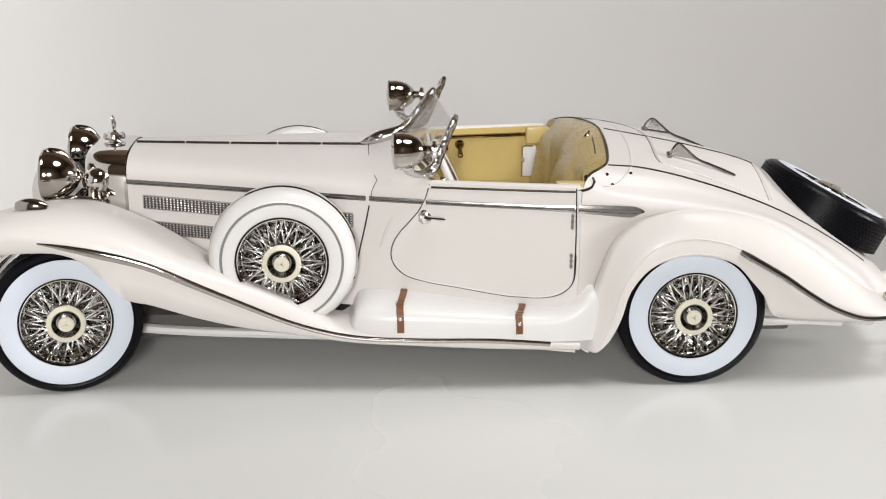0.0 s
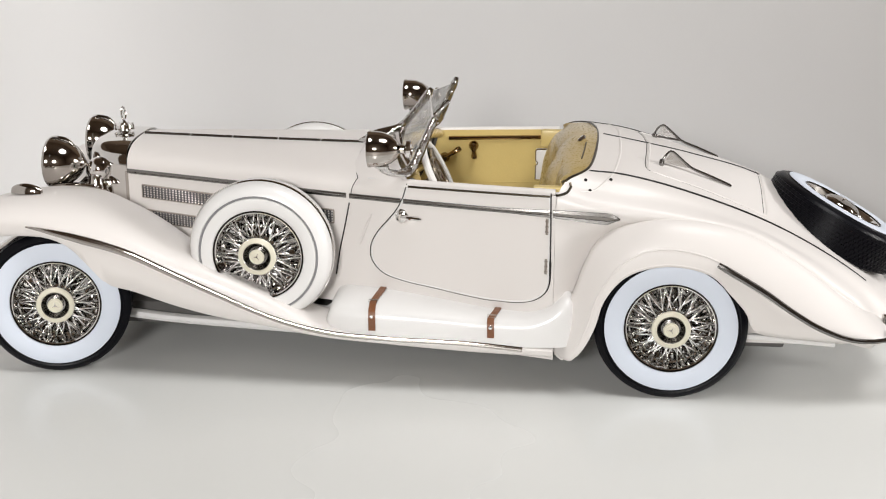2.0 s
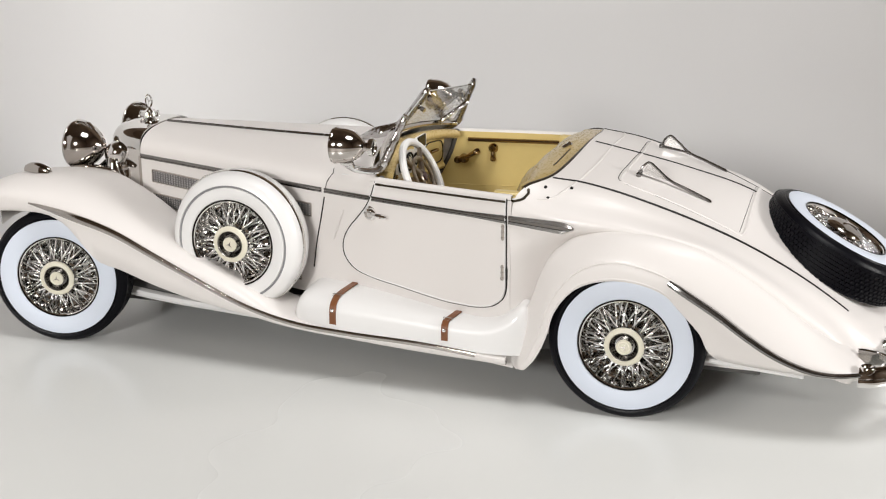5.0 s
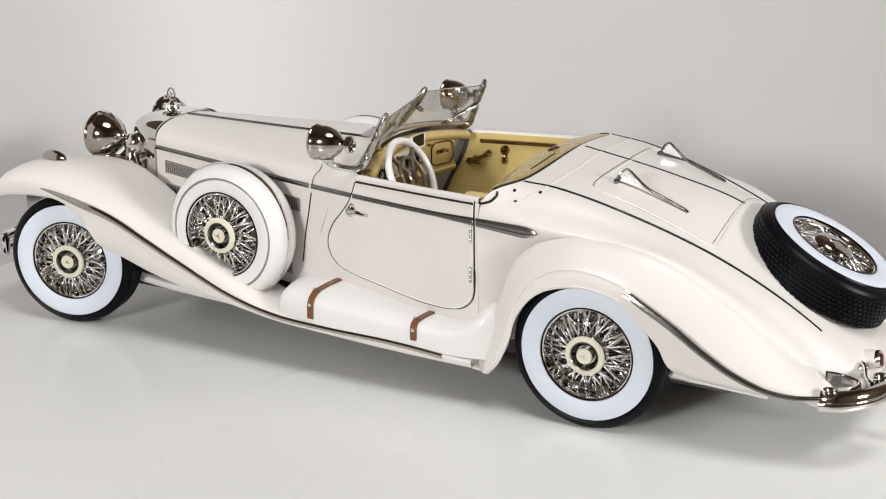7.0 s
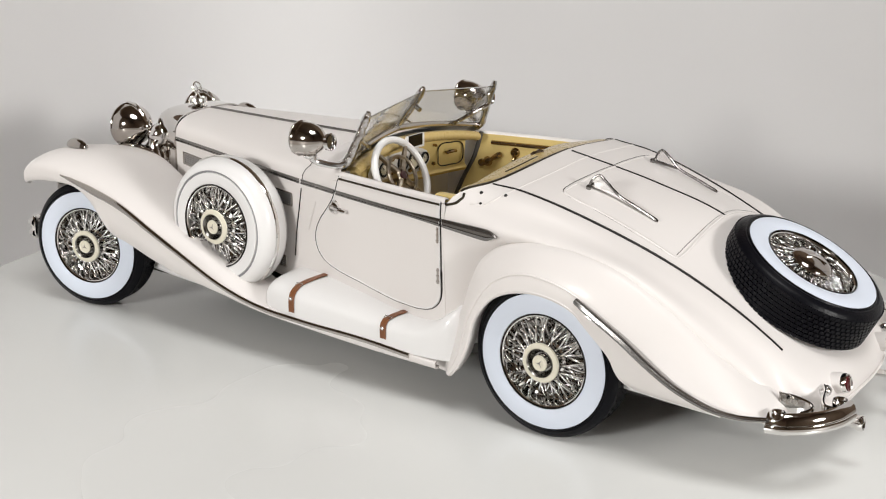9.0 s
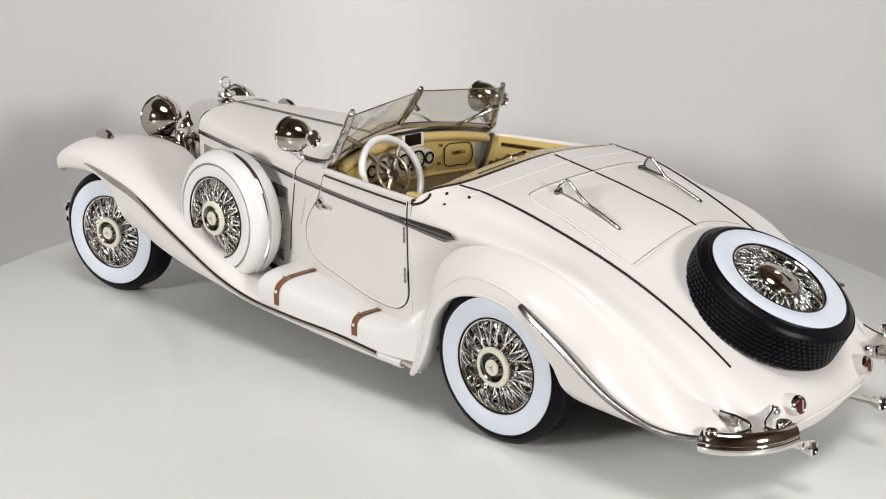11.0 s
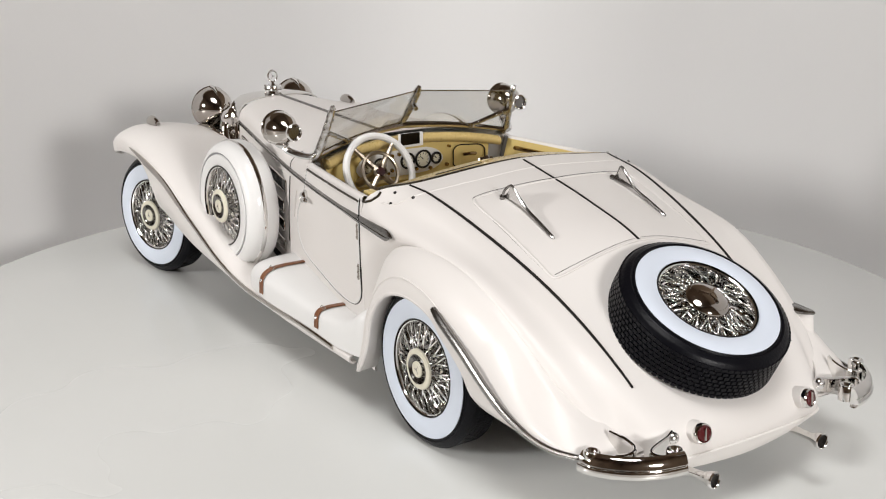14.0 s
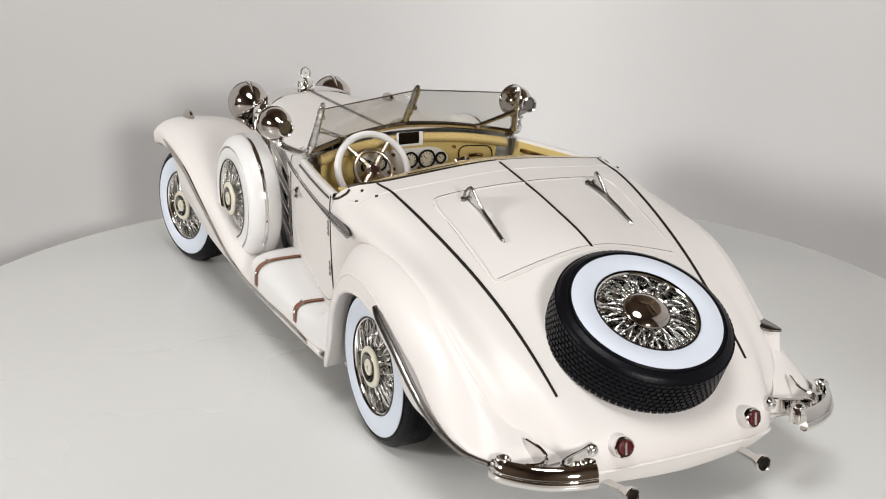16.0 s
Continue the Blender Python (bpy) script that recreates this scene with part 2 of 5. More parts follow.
def deck_line(points, r, lift=0.0, n=40, name="seam", mat=SEAM, flat=0.6):
    bm = form()
    line = []
    for x, y in spline(points, n):
        p = deck_at(x, y)
        line.append((p[0], p[1], p[2] + lift))
    tube(bm, line, r, 6, flat)
    return part(name, bm, mat, tail)


bm = form()
lower_lip = [deck_point(u, 0.978) for u in np.linspace(0, 2.0, 24)]
tube(bm, [(p[0] + 0.1, -p[1], p[2]) for p in reversed(lower_lip[1:])] + [(p[0] + 0.1, p[1], p[2]) for p in lower_lip], 0.4, 6)
part("tail_lip", bm, PAINT, tail)
deck_line([(71.5, 0), (95, 0), (121, 0)], 0.42, 0.0)
for s in (-1, 1):
    seam_rows = [(67.0, s * 36.2), (73.8, s * 35.3), (79, s * 35.2), (95, s * 33.8), (116.5, s * 31.2), (131, s * 29.4), (150, s * 27.6)]
    deck_line(seam_rows, [0.40 + 0.18 * math.sin(math.pi * k / 59) for k in range(60)], 0.0, 60)
    deck_line([(76.8, 0), (76.3, s * 18), (75.2, s * 28), (74.0, s * 34.6), (72.4, s * 39), (68.0, s * 42.6), (64.5, s * 43.6)], 0.42, -0.1, 40, "cover_joint", PAINT)
    deck_line([(86, 0), (85.3, s * 12), (84.5, s * 25.5), (84.8, s * 27.2), (86, s * 27.8), (100, s * 27.9), (114, s * 27.7), (118.6, s * 27.6), (119.5, s * 27.4), (119.8, s * 26.4), (120.4, s * 14), (120.8, 0)], 0.48, -0.05, 90, "lid_edge", PAINT)
    deck_line([(85.2, 0), (84.5, s * 12), (83.7, s * 24), (84.3, s * 27.2), (85.6, s * 27.9)], 0.13, -0.02, 40, "lid_seam")
    deck_line([(86.6, s * 28.5), (100, s * 28.6), (114, s * 28.4), (119, s * 27.6)], 0.05, 0.0, 40, "lid_seam")
    deck_line([(118.9, s * 26.6), (119.0, s * 24.4), (119.6, s * 14), (120.0, s * 1)], [0.11 - 0.05 * k / 39 for k in range(40)], 0.0, 40, "lid_seam")


def rear_fender(s):
    lip = [(63.4, 11.8), (66.6, 16), (69.4, 22.5), (71.4, 30), (75.2, 36), (79.5, 39.5), (85, 41.5), (91, 42.2), (98, 41.3), (103.5, 39), (108, 34.3), (112.8, 28.6), (117, 21.8), (130, 20), (143, 19.4), (152, 19.6), (157.6, 17.6)]
    crest = [(58.3, 12.2), (58.9, 16.4), (60.9, 22.8), (64.1, 31.6), (66.7, 39.4), (70.4, 46.4), (77.6, 51.6), (89, 54), (99, 53.3), (109, 51.1), (117, 47.6), (123, 43.9), (130, 39.1), (138, 33.1), (146, 27.4), (153, 22.8), (157.6, 19)]
    reach = [(0, 51.9, 46), (0.4, 52.3, 46), (1, 52.5, 46), (4, 53, 46.2), (8, 53.2, 46.2), (11, 53.2, 46), (13, 52.6, 44.6), (14, 51.6, 43), (15, 48.6, 40), (16, 39.5, 34)]
    outs = curve_of(reach)
    li, cr = curve_of([(i, *p) for i, p in enumerate(lip)]), curve_of([(i, *p) for i, p in enumerate(crest)])
    def skin(q, a):
        """A point of the fender's outside: q along the arch, a from the lip (0) to the crest (1)."""
        (lx, lz), (cx, cz), (yo, yi) = li(q), cr(q), outs(q)
        aft = min(1, max(0, (q - 6) / 3))
        bulge = (0.45 * math.cos(a * math.pi / 2) ** 0.75 + 0.275 + 0.275 * math.cos(math.pi * a)) * (1 - aft) + math.cos(a * math.pi / 2) * aft
        rise = math.sin(a * math.pi / 2) ** 0.85 * (1 - aft) + math.sin(a * 1.26) / math.sin(1.26) * aft
        tuck = 3.2 * min(1, max(0, (q - 9.5) / 2.5)) * max(0, 1 - a / 0.35) ** 2          # the tail of the lip turns in
        return (lx + (cx - lx) * a, s * (yi + (yo - yi) * bulge - tuck), lz + (cz - lz) * rise)
    bm = form()
    rows = []
    for k in range(81):
        q = k / 5
        (lx, lz), (cx, cz), (yo, yi) = li(q), cr(q), outs(q)
        back = yo - 3.2 * min(1, max(0, (q - 9.5) / 2.5))
        row = [(lx + (cx - lx) * 0.10, s * (back - 7), lz + (cz - lz) * 0.06), (lx + (cx - lx) * 0.02, s * (back - 3), lz + (cz - lz) * 0.02), (lx, s * (back - 0.8), lz)]
        row += [skin(q, j / 12) for j in range(13)]
        row.append((cx, s * (yi - 5 * min(1, q / 2)), cz + (0.4 if q > 7 else -0.5 * min(1, q / 2))))
        rows.append(row)
    foot = [Vector(p) for p in rows[0]]
    mid = sum(foot, Vector()) / len(foot)
    rows = [[p.lerp(mid, f) + Vector((0, 0, -d)) for p in foot] for f, d in ((0.98, 0.9), (0.6, 0.75), (0.3, 0.45), (0.1, 0.15))] + rows
    grid(bm, rows)
    fender = part("rear_fender", bm, PAINT, car, "", 60, 0.6)
    bm = form()
    line = []
    for k in range(62):
        q = 12.2 * k / 61
        (lx, lz), (yo, yi) = li(q), outs(q)
        line.append((lx, s * (yo - 0.75 - 3.2 * min(1, max(0, (q - 9.5) / 2.5))), lz + 0.15))
    tube(bm, line, [0.5 + 0.35 * math.sin(math.pi * k / 61) ** 0.5 for k in range(62)], 8)
    part("rolled_edge", bm, PAINT, fender)
    bm = form()
    tube(bm, [skin(0.3 + 9.0 * k / 59, 0.19 + 0.06 * k / 59) for k in range(60)], [0.05 + 0.3 * math.sin(math.pi * k / 59) ** 0.4 for k in range(60)], 8)
    part("arch_bead", bm, PAINT, fender)
    bm = form()
    trim = spline([(103.6, 53.2, 42.9), (108, 53.6, 40.4), (116.8, 53.5, 35.2), (125, 53.2, 29.6), (132.8, 52.6, 25), (142, 51, 21.4), (149.5, 49.4, 20.6), (154.5, 47.8, 20.9)], 50)
    tube(bm, [(x, s * y, z) for x, y, z in trim], [0.85 + 0.3 * math.sin(min(1, k / 3) * 1.57) - 0.45 * max(0, (k - 14) / 35) for k in range(50)], 10, 0.9)
    strip = part("trim", bm, TRIM, fender, "chrome fender strip")
    bm = form()
    tube(bm, [(x - 0.3, s * (y + 0.6), z - 0.65 + 0.25 * k / 49) for k, (x, y, z) in enumerate(trim)], [0.05 + 0.22 * min(1, k / 5) - 0.1 * k / 49 for k in range(50)], 8)
    tube(bm, [(x + 0.4, s * (y + 0.35), z + 0.65 - 0.25 * k / 49) for k, (x, y, z) in enumerate(trim)], [0.05 + 0.17 * min(1, k / 5) - 0.1 * k / 49 for k in range(50)], 8)
    part("strip_edge", bm, CHROME, strip, "bright raised edge")
    return fender


for s in (-1, 1):
    rear_fender(s)


# ---- front fenders and running boards
CREST = [(-121, 36, 40.5, 43, 41.6), (-119.3, 32, 42.5, 43, 46.8), (-114, 27, 44.5, 42.6, 51.2), (-104, 22, 47, 42.2, 54), (-95, 20, 47.8, 41.6, 54.5), (-84, 19, 47, 41, 53.4),
         (-74, 20, 42.6, 41, 50.3), (-66, 22, 39, 41, 46.8), (-55, 25, 32.6, 43, 41.0), (-48.5, 26, 28.2, 48, 37.6), (-42, 28, 25, 49.8, 34.4), (-33, 30, 22, 50, 30.6), (-24, 32, 20, 49.6, 26.4), (-16, 33, 18.5, 48, 22.2), (-9, 34, 18.2, 46, 19.2), (9, 36, 17.4, 45, 17.5), (33, 40, 16.9, 46, 16.9), (58, 42, 15.2, 47, 15.2)]
EDGE = [(-121, 49, 40.8, 39.6), (-119.3, 51.4, 43.4, 40.6), (-114, 52.8, 46.6, 42.4), (-104, 53.5, 48, 43.8), (-95, 53.7, 47.2, 44.1), (-84, 53.8, 45.1, 40.8), (-78.5, 53.8, 43.8, 35.2), (-74, 53.7, 42.7, 30.5), (-66, 53.6, 40.2, 28.2),
        (-54, 53.4, 34.8, 24.3), (-42, 53, 29.3, 21.2), (-24, 52.6, 21.7, 18.2), (-9, 52.3, 17.9, 15.6), (9, 52, 16.5, 14.2), (33, 51.7, 15.9, 12.8), (58, 51.4, 13.9, 12)]
fender_crest, fender_edge = curve_of(CREST), curve_of(EDGE)


def front_fender(s):
    bm = form()
    rows = []
    xs = [-121, -120.6, -120, -119.3, -118, -116.5] + [-115 + 2.5 * k for k in range(70)] + [58.2]
    for x in xs:
        yi, zi, yc, zc = fender_crest(x)
        yo, zt, zl = fender_edge(x)
        row = [(x, s * yi, zi - 7), (x, s * yi, zi - 2)]
        for j in range(8):
            a = (1 - j / 8) * math.pi / 2
            row.append((x, s * (yc - (yc - yi) * math.sin(a)), zi + (zc - zi) * math.cos(a) ** 0.8))
        for j in range(13):
            a = j / 12 * math.pi / 2
            row.append((x, s * (yc + (yo - yc) * math.sin(a)), zt + (zc - zt) * math.cos(a)))
        row += [(x, s * (yo - 0.1), (zt + zl) / 2), (x, s * (yo - 0.5), zl + 0.4), (x, s * (yo - 1.2), zl), (x, s * (yo - 2.4), zl + 0.3)]
        rows.append(row)
    grid(bm, rows)
    fender = part("front_fender", bm, PAINT, car, "", 60, 0.6)
    bm = form()
    line = []
    for k in range(90):
        x = -96.5 + 145.8 * k / 89
        yo, zt, zl = fender_edge(x)
        line.append((x, s * (yo + 0.15), zt - 0.1))
    tube(bm, line, [0.15 + 0.6 * math.sin(min(1, k / 12) * 1.57) - 0.3 * min(1, max(0, (k - 12) / 30)) for k in range(90)], 10, 1.75)
    part("trim", bm, SMOKE, fender, "long tapering chrome strip")
    return fender


for s in (-1, 1):
    front_fender(s)


def running_bag(s):
    """A rounded white step trunk along the sill, held by two brown straps."""
    top = curve_of([(-24, 17.5, 45), (-16, 19.0, 45.4), (-9.8, 20.4, 46.2), (-9.0, 22.6, 47.2), (-8.2, 25.2, 48.6), (-6.6, 27.2, 50), (-2, 28, 51.2), (8, 27.8, 52), (25, 26.4, 51.9), (42, 24.8, 51.6), (52, 25, 51.4), (57, 27, 51), (60, 29.5, 50.5), (62, 30.5, 49.8), (63.5, 29, 48.6), (64.4, 24, 47)])
    bm = form()

    def section(x):
        zt, yo = top(x)
        zt -= 1.0
        yi = side_y(min(x, 57), 27) - 2.5
        row = [(yi, zt + 0.6)]
        for j in range(13):
            a = j / 12 * math.pi / 2
            row.append((yi + 1 + (yo - yi - 1) * math.sin(a) ** 0.62, 15.5 + (zt - 15.5) * (0.30 + 0.70 * math.cos(a) ** 0.5)))
        row.append((yo, 15.2))
        return row
    xs = [-24, -20, -16, -12, -9.8, -9.4, -9.0, -8.6, -8.2, -7.6, -6.6, -4.5, -2] + [1 + 2 * k for k in range(28)] + [57.5, 59, 60, 61, 62, 62.8, 63.5, 64, 64.4]
    grid(bm, [[(x, s * y, z) for y, z in section(x)] for x in xs])
    bag = part("step_trunk", bm, WHITE, car, "white rounded step trunk with brown straps", 60, 0.5)
    for x0 in (5.4, 40.2):
        bm = form()
        row = section(x0)[:-1] if x0 < 20 else section(x0)[1:-1]
        row[-1] = (row[-1][0], row[-1][1] - 0.6)
        path = [(x0 + 1.6 * max(0, 1 - k / 6) - 0.25 * math.sin(k / len(row) * 3), s * (y + 0.25), z + 0.25) for k, (y, z) in enumerate(row)]
        rows = []
        for w in (-1.05, -0.95, 0.95, 1.05):
            d = 0.35 if abs(w) < 1.0 else 0.0
            rows.append([(x + w, y + s * d * 0.7, z + d * 0.7) for x, y, z in path])
        grid(bm, rows)
        strap = part("strap", bm, STRAP, bag, "brown leather strap", 60)
        bm = form()
        x, y, z = path[-8]
        tube(bm, [(x + dx, y + s * (0.3 + 0.5 * dz), z + 0.3 - 0.6 * dz) for dx, dz in ((-1.25, -0.5), (1.25, -0.5), (1.25, 0.5), (-1.25, 0.5))], 0.15, 6, loop=True, up=(0, 1, 0))
        part("buckle", bm, SMOKE, bag, "small chrome buckle")
        bm = form()
        x, y, z = path[-3]
        turned(bm, [(0.62, 0.2), (0.55, 0.55), (0.3, 0.75), (0, 0.8)], (x, y, z - 0.2), (0, s, 0.15), 14)
        part("stud", bm, SPOKE, bag, "small bright stud")
    return bag


for s in (-1, 1):
    running_bag(s)


# ---- bonnet, cowl, sides and doors
def bonnet():
    crown = curve_of([(-77.6, 64.6), (-40, 63.9), (-3, 63.5)])
    bm = form()
    rows = []
    for k in range(31):
        s0 = k / 30
        row = []
        for j in range(-22, 23):
            u = abs(j) / 22
            x = -77.6 + s0 * (73.6 + 3.0 * max(0, 1 - abs(u - 0.55) * 2.4))
            if u > 0.72:                                   # side wall below the belt
                d = (u - 0.72) / 0.28
                x -= s0 * 4.2 * d
                z = float(belt_height(x)[0]) - d * 34
                y = side_y(x, z)
            else:
                a = u / 0.72 * math.pi / 2
                w, zb, zc = side_y(x, 55), float(belt_height(x)[0]), float(crown(x)[0])
                e = 0.52 if x > -60 else 0.52 + 0.14 * (-60 - x) / 18
                y = w * math.sin(a) ** 0.82
                z = zb + (zc - zb) * max(0, math.cos(a)) ** e
            row.append((x, math.copysign(y, j) if j else 0, z))
        rows.append(row)
    grid(bm, rows)
    body = part("bonnet", bm, PAINT, car, "long cream bonnet with centre hinge", 60, 0.6)
    for x0, x1 in ((-77, -62), (-61.6, -48), (-47.6, -33), (-32.6, -19), (-18.6, -5)):
        bm = form()
        tube(bm, [(x, 0, float(crown(x)[0]) + 0.1) for x in np.linspace(x0, x1, 8)], 0.7, 8, 0.8)
        part("hinge", bm, TRIM, body, "dark chrome piano hinge")
    for s in (-1, 1):
        for z1, z0, x0, x1 in ((52.2, 48.2, -72.6, -8.5), (44.2, 40.4, -72.6, -12.5), (36.6, 33.0, -42, -12.8), (29.2, 25.6, -36, -13.2)):
            bm = form()
            out = lambda x, z: s * (side_y(x, z) + 0.15)
            grid(bm, [[(x, out(x, z), z) for z in np.linspace(z0 - 0.03 * (x - x0), z1 - 0.03 * (x - x0), 3)] for x in np.linspace(x0, x1, 24)])
            vent = part("side_vent", bm, GUN, body, "long grey mesh side vent", thick=0.3)
            bm = form()
            for i in range(58):
                for r in range(5):
                    x = x0 + 0.9 + i * (x1 - x0 - 1.4) / 57
                    z = z0 + (r + 0.65) * (z1 - z0) / 5.3 - 0.03 * (x - x0)
                    block(bm, (x - 0.23, out(x, z) - 0.3, z - 0.2), (x + 0.23, out(x, z) + 0.3, z + 0.2))
            part("vent_mesh", bm, CHROME, vent, "pale mesh dots", kind="stuff", smooth=False)
            bm = form()
            edge = [(x0, z0), (x1, z0 - 0.03 * (x1 - x0)), (x1, z1 - 0.03 * (x1 - x0)), (x0, z1)]
            line = []
            for (xa, za), (xb, zb) in zip(edge, edge[1:] + edge[:1]):
                line += [(xa + (xb - xa) * q, za + (zb - za) * q) for q in np.linspace(0, 1, 12)[:-1]]
            tube(bm, [(x, out(x, z) + s * 0.1, z) for x, z in line], 0.25, 6, loop=True, up=(0, 1, 0))
            part("vent_frame", bm, SMOKE, vent)
    return body


bonnet_body = bonnet()


def belt_strip(s):
    for x0, x1 in ((-77.6, -4.6), (-3.6, 12.2), (13, 56.2), (57, 76)):
        bm = form()
        n = 30
        rows = []
        for k in range(n):
            x = x0 + (x1 - x0) * k / (n - 1)
            z = float(belt_height(x)[0])
            h = 0.75 + 0.95 * min(1, max(0, (x - 44) / 26))
            row = []
            for q, o in ((-1, 0.0), (-0.95, 0.35), (-0.35, 0.5), (-0.25, 0.25), (0.25, 0.25), (0.35, 0.5), (0.95, 0.35), (1, 0.0)):
                zz = z + q * h
                if x > 72.4:                                   # the end is cut on a slant
                    zz += (x - 72.4) / 3.6 * (0.1 - q) * h * (1.0 if q < 0.1 else 0.8 * (x - 72.4) / 3.6)
                row.append((x, s * (side_y(x, zz) + o - (0.03 if o == 0 else 0) + (0.5 * max(0, (x - 57) / 19) if x > 57 else 0)), zz))
            rows.append(row)
        made = grid(bm, rows)
        part("belt_strip", bm, TRIM, car, "fluted chrome belt strip", 25, 0.3)


for s in (-1, 1):
    belt_strip(s)


def side_panel(s):
    bm = form()
    rows = []
    for k in range(34):
        q = k / 33
        row = []
        for j in range(22):
            z = 13 + 47.4 * j / 21
            xf = -8.2 + 5.0 * max(0, min(1, (z - 30) / 26))
            x = xf + (57.7 - xf) * q
            top = float(belt_height(x)[0]) + 5.4 * min(1, max(0, (x + 3.8) / 19.8)) ** 2
            z = 13 + (min(60.4, top) - 13) * j / 21
            row.append((x, s * (side_y(x, z) - 0.05), z))
        rows.append(row)
    grid(bm, rows)
    return part("side_panel", bm, PAINT, car, "", 60, 0.8)


DOOR = [(14.2, 60.4), (12.9, 56), (11, 52.2), (8.2, 48.6), (5.2, 45), (3.3, 41.5), (2.7, 38.4), (3.5, 35.2), (6.6, 32), (12.6, 30.1), (22, 28.7), (32, 27.2), (40, 26.4), (48, 26.5), (52.8, 27.8), (55.8, 30.6), (56.7, 34.5), (56.6, 46), (56.3, 60.2)]


def door(s):
    line = spline(DOOR[:2], 3)[:-1] + spline(DOOR[1:], 90)
    low = min(range(len(line)), key=lambda i: line[i][1])
    bm = form()
    rows = []
    fz = sorted((z, x) for x, z in line[:low + 1])
    bz = sorted((z, x) for x, z in line[low:])
    for j in range(36):
        z = line[low][1] + 0.05 + (60.3 - line[low][1]) * (j / 35) ** 1.4
        xa = np.interp(z, [p[0] for p in fz], [p[1] for p in fz]) + 0.35
        xb = np.interp(z, [p[0] for p in bz], [p[1] for p in bz]) - 0.35
        rows.append([(x, s * (side_y(x, z) + 0.12), z) for x in np.linspace(xa, max(xb, xa + 0.1), 20)])
    grid(bm, rows)
    leaf = part("door", bm, PAINT, car, "cream door with chrome handle", 60, 0.6)
    bm = form()
    tube(bm, [(x, s * (side_y(x, z) + 0.02), z) for x, z in line], [0.15 + 0.2 * min(1, max(0, (k - 66) / 8)) - 0.16 * (k > 74) for k in range(len(line))], 6, up=(0, 1, 0))
    part("door_gap", bm, SEAM, leaf)
    bm = form()
    edge = [(x + 0.5 * (35 - x) / math.hypot(35 - x, 42 - z), z + 0.5 * (42 - z) / math.hypot(35 - x, 42 - z)) for x, z in line]
    tube(bm, [(x, s * (side_y(x, z) + 0.1), z) for x, z in edge], 0.2, 6, up=(0, 1, 0))
    part("rolled_edge", bm, WHITE, leaf)
    bm = form()
    turned(bm, [(0, 2.0), (1.2, 1.9), (1.8, 1.3), (1.9, 0.3), (2.3, 0)], (12.9, s * side_y(12.9, 50.2), 50.2), (0, s, 0), 16)
    tube(bm, spline([(12.9, s * (side_y(13, 50) + 1.4), 50.3), (15.4, s * (side_y(15, 50) + 2.1), 50.4), (18.6, s * (side_y(18, 50) + 1.6), 50.1)], 8), [1.1, 1.0, 0.9, 0.85, 0.85, 0.9, 0.9, 0.5], 8, 0.8)
    part("door_handle", bm, CHROME, leaf, "chrome door handle")
    for z in (50.4, 38.4):
        bm = form()
        y = side_y(55.2, z)
        tube(bm, [(55.4, s * (y + 0.15), z - 2.3), (55.4, s * (y + 0.15), z + 2.3)], 0.42, 10)
        for d in (-1.6, 0, 1.6):
            tube(bm, [(55.4, s * (y + 0.15), z + d - 0.2), (55.4, s * (y + 0.15), z + d + 0.2)], 0.55, 10)
        part("door_hinge", bm, SMOKE, leaf, "small chrome hinge")
    # top rail of the door, with its chrome line
    bm = form()
    rows = []
    for x in np.linspace(12.5, 57.5, 30):
        y = side_y(x, 60.2)
        rows.append([(x, s * (y + a), 60.2 + b) for a, b in ((0.1, -0.4), (0.2, 0.3), (-0.1, 0.8), (-0.9, 1.05), (-1.8, 0.8), (-2.2, 0.2), (-2.2, -0.6))])
    grid(bm, rows)
    part("door_rail", bm, PAINT, leaf, "", 60, 0.3)
    bm = form()
    tube(bm, [(x, s * (side_y(x, 59.2) + 0.3), 59.3) for x in np.linspace(14.5, 56, 24)], 0.34, 8)
    part("rail_strip", bm, RIM, leaf, "dark chrome rail strip")
    # lining, seen from inside
    bm = form()
    front = curve_of([(26, 4.4), (36, 6.0), (44, 9.0), (52, 13.0), (61, 15.6)])
    rows = []
    for k in range(21):
        row = []
        for z in np.linspace(28, 60.4, 14):
            x = float(front(z)[0]) + (60 - float(front(z)[0])) * k / 20
            row.append((x, s * (side_y(x, 56) - 2.3 - 1.1 * max(0, 1 - (z - 30) / 9)), z))
        rows.append(row)
    grid(bm, rows)
    lining = part("door_lining", bm, HIDE, leaf, "tan leather door lining", 60, 0.6)
    bm = form()
    block_line = [(x, s * (side_y(x, 57) - 2.9), 57.6) for x in np.linspace(19, 51, 14)]
    tube(bm, block_line, 0.75, 8)
    part("lining_rail", bm, BRONZE, lining, "dark bronze rail")
    bm = form()
    tube(bm, [(x, s * (side_y(x, 56) - 2.45), 55.4) for x in np.linspace(15.5, 59, 14)], 0.3, 6)
    part("lining_bead", bm, HIDE, lining, "thin padded bead")
    bm = form()
    tube(bm, [(x, s * (side_y(x, 56) - 2.6), 41.5) for x in np.linspace(12, 59, 14)], 0.4, 6)
    part("lining_bead", bm, HIDE, lining, "thin padded bead")
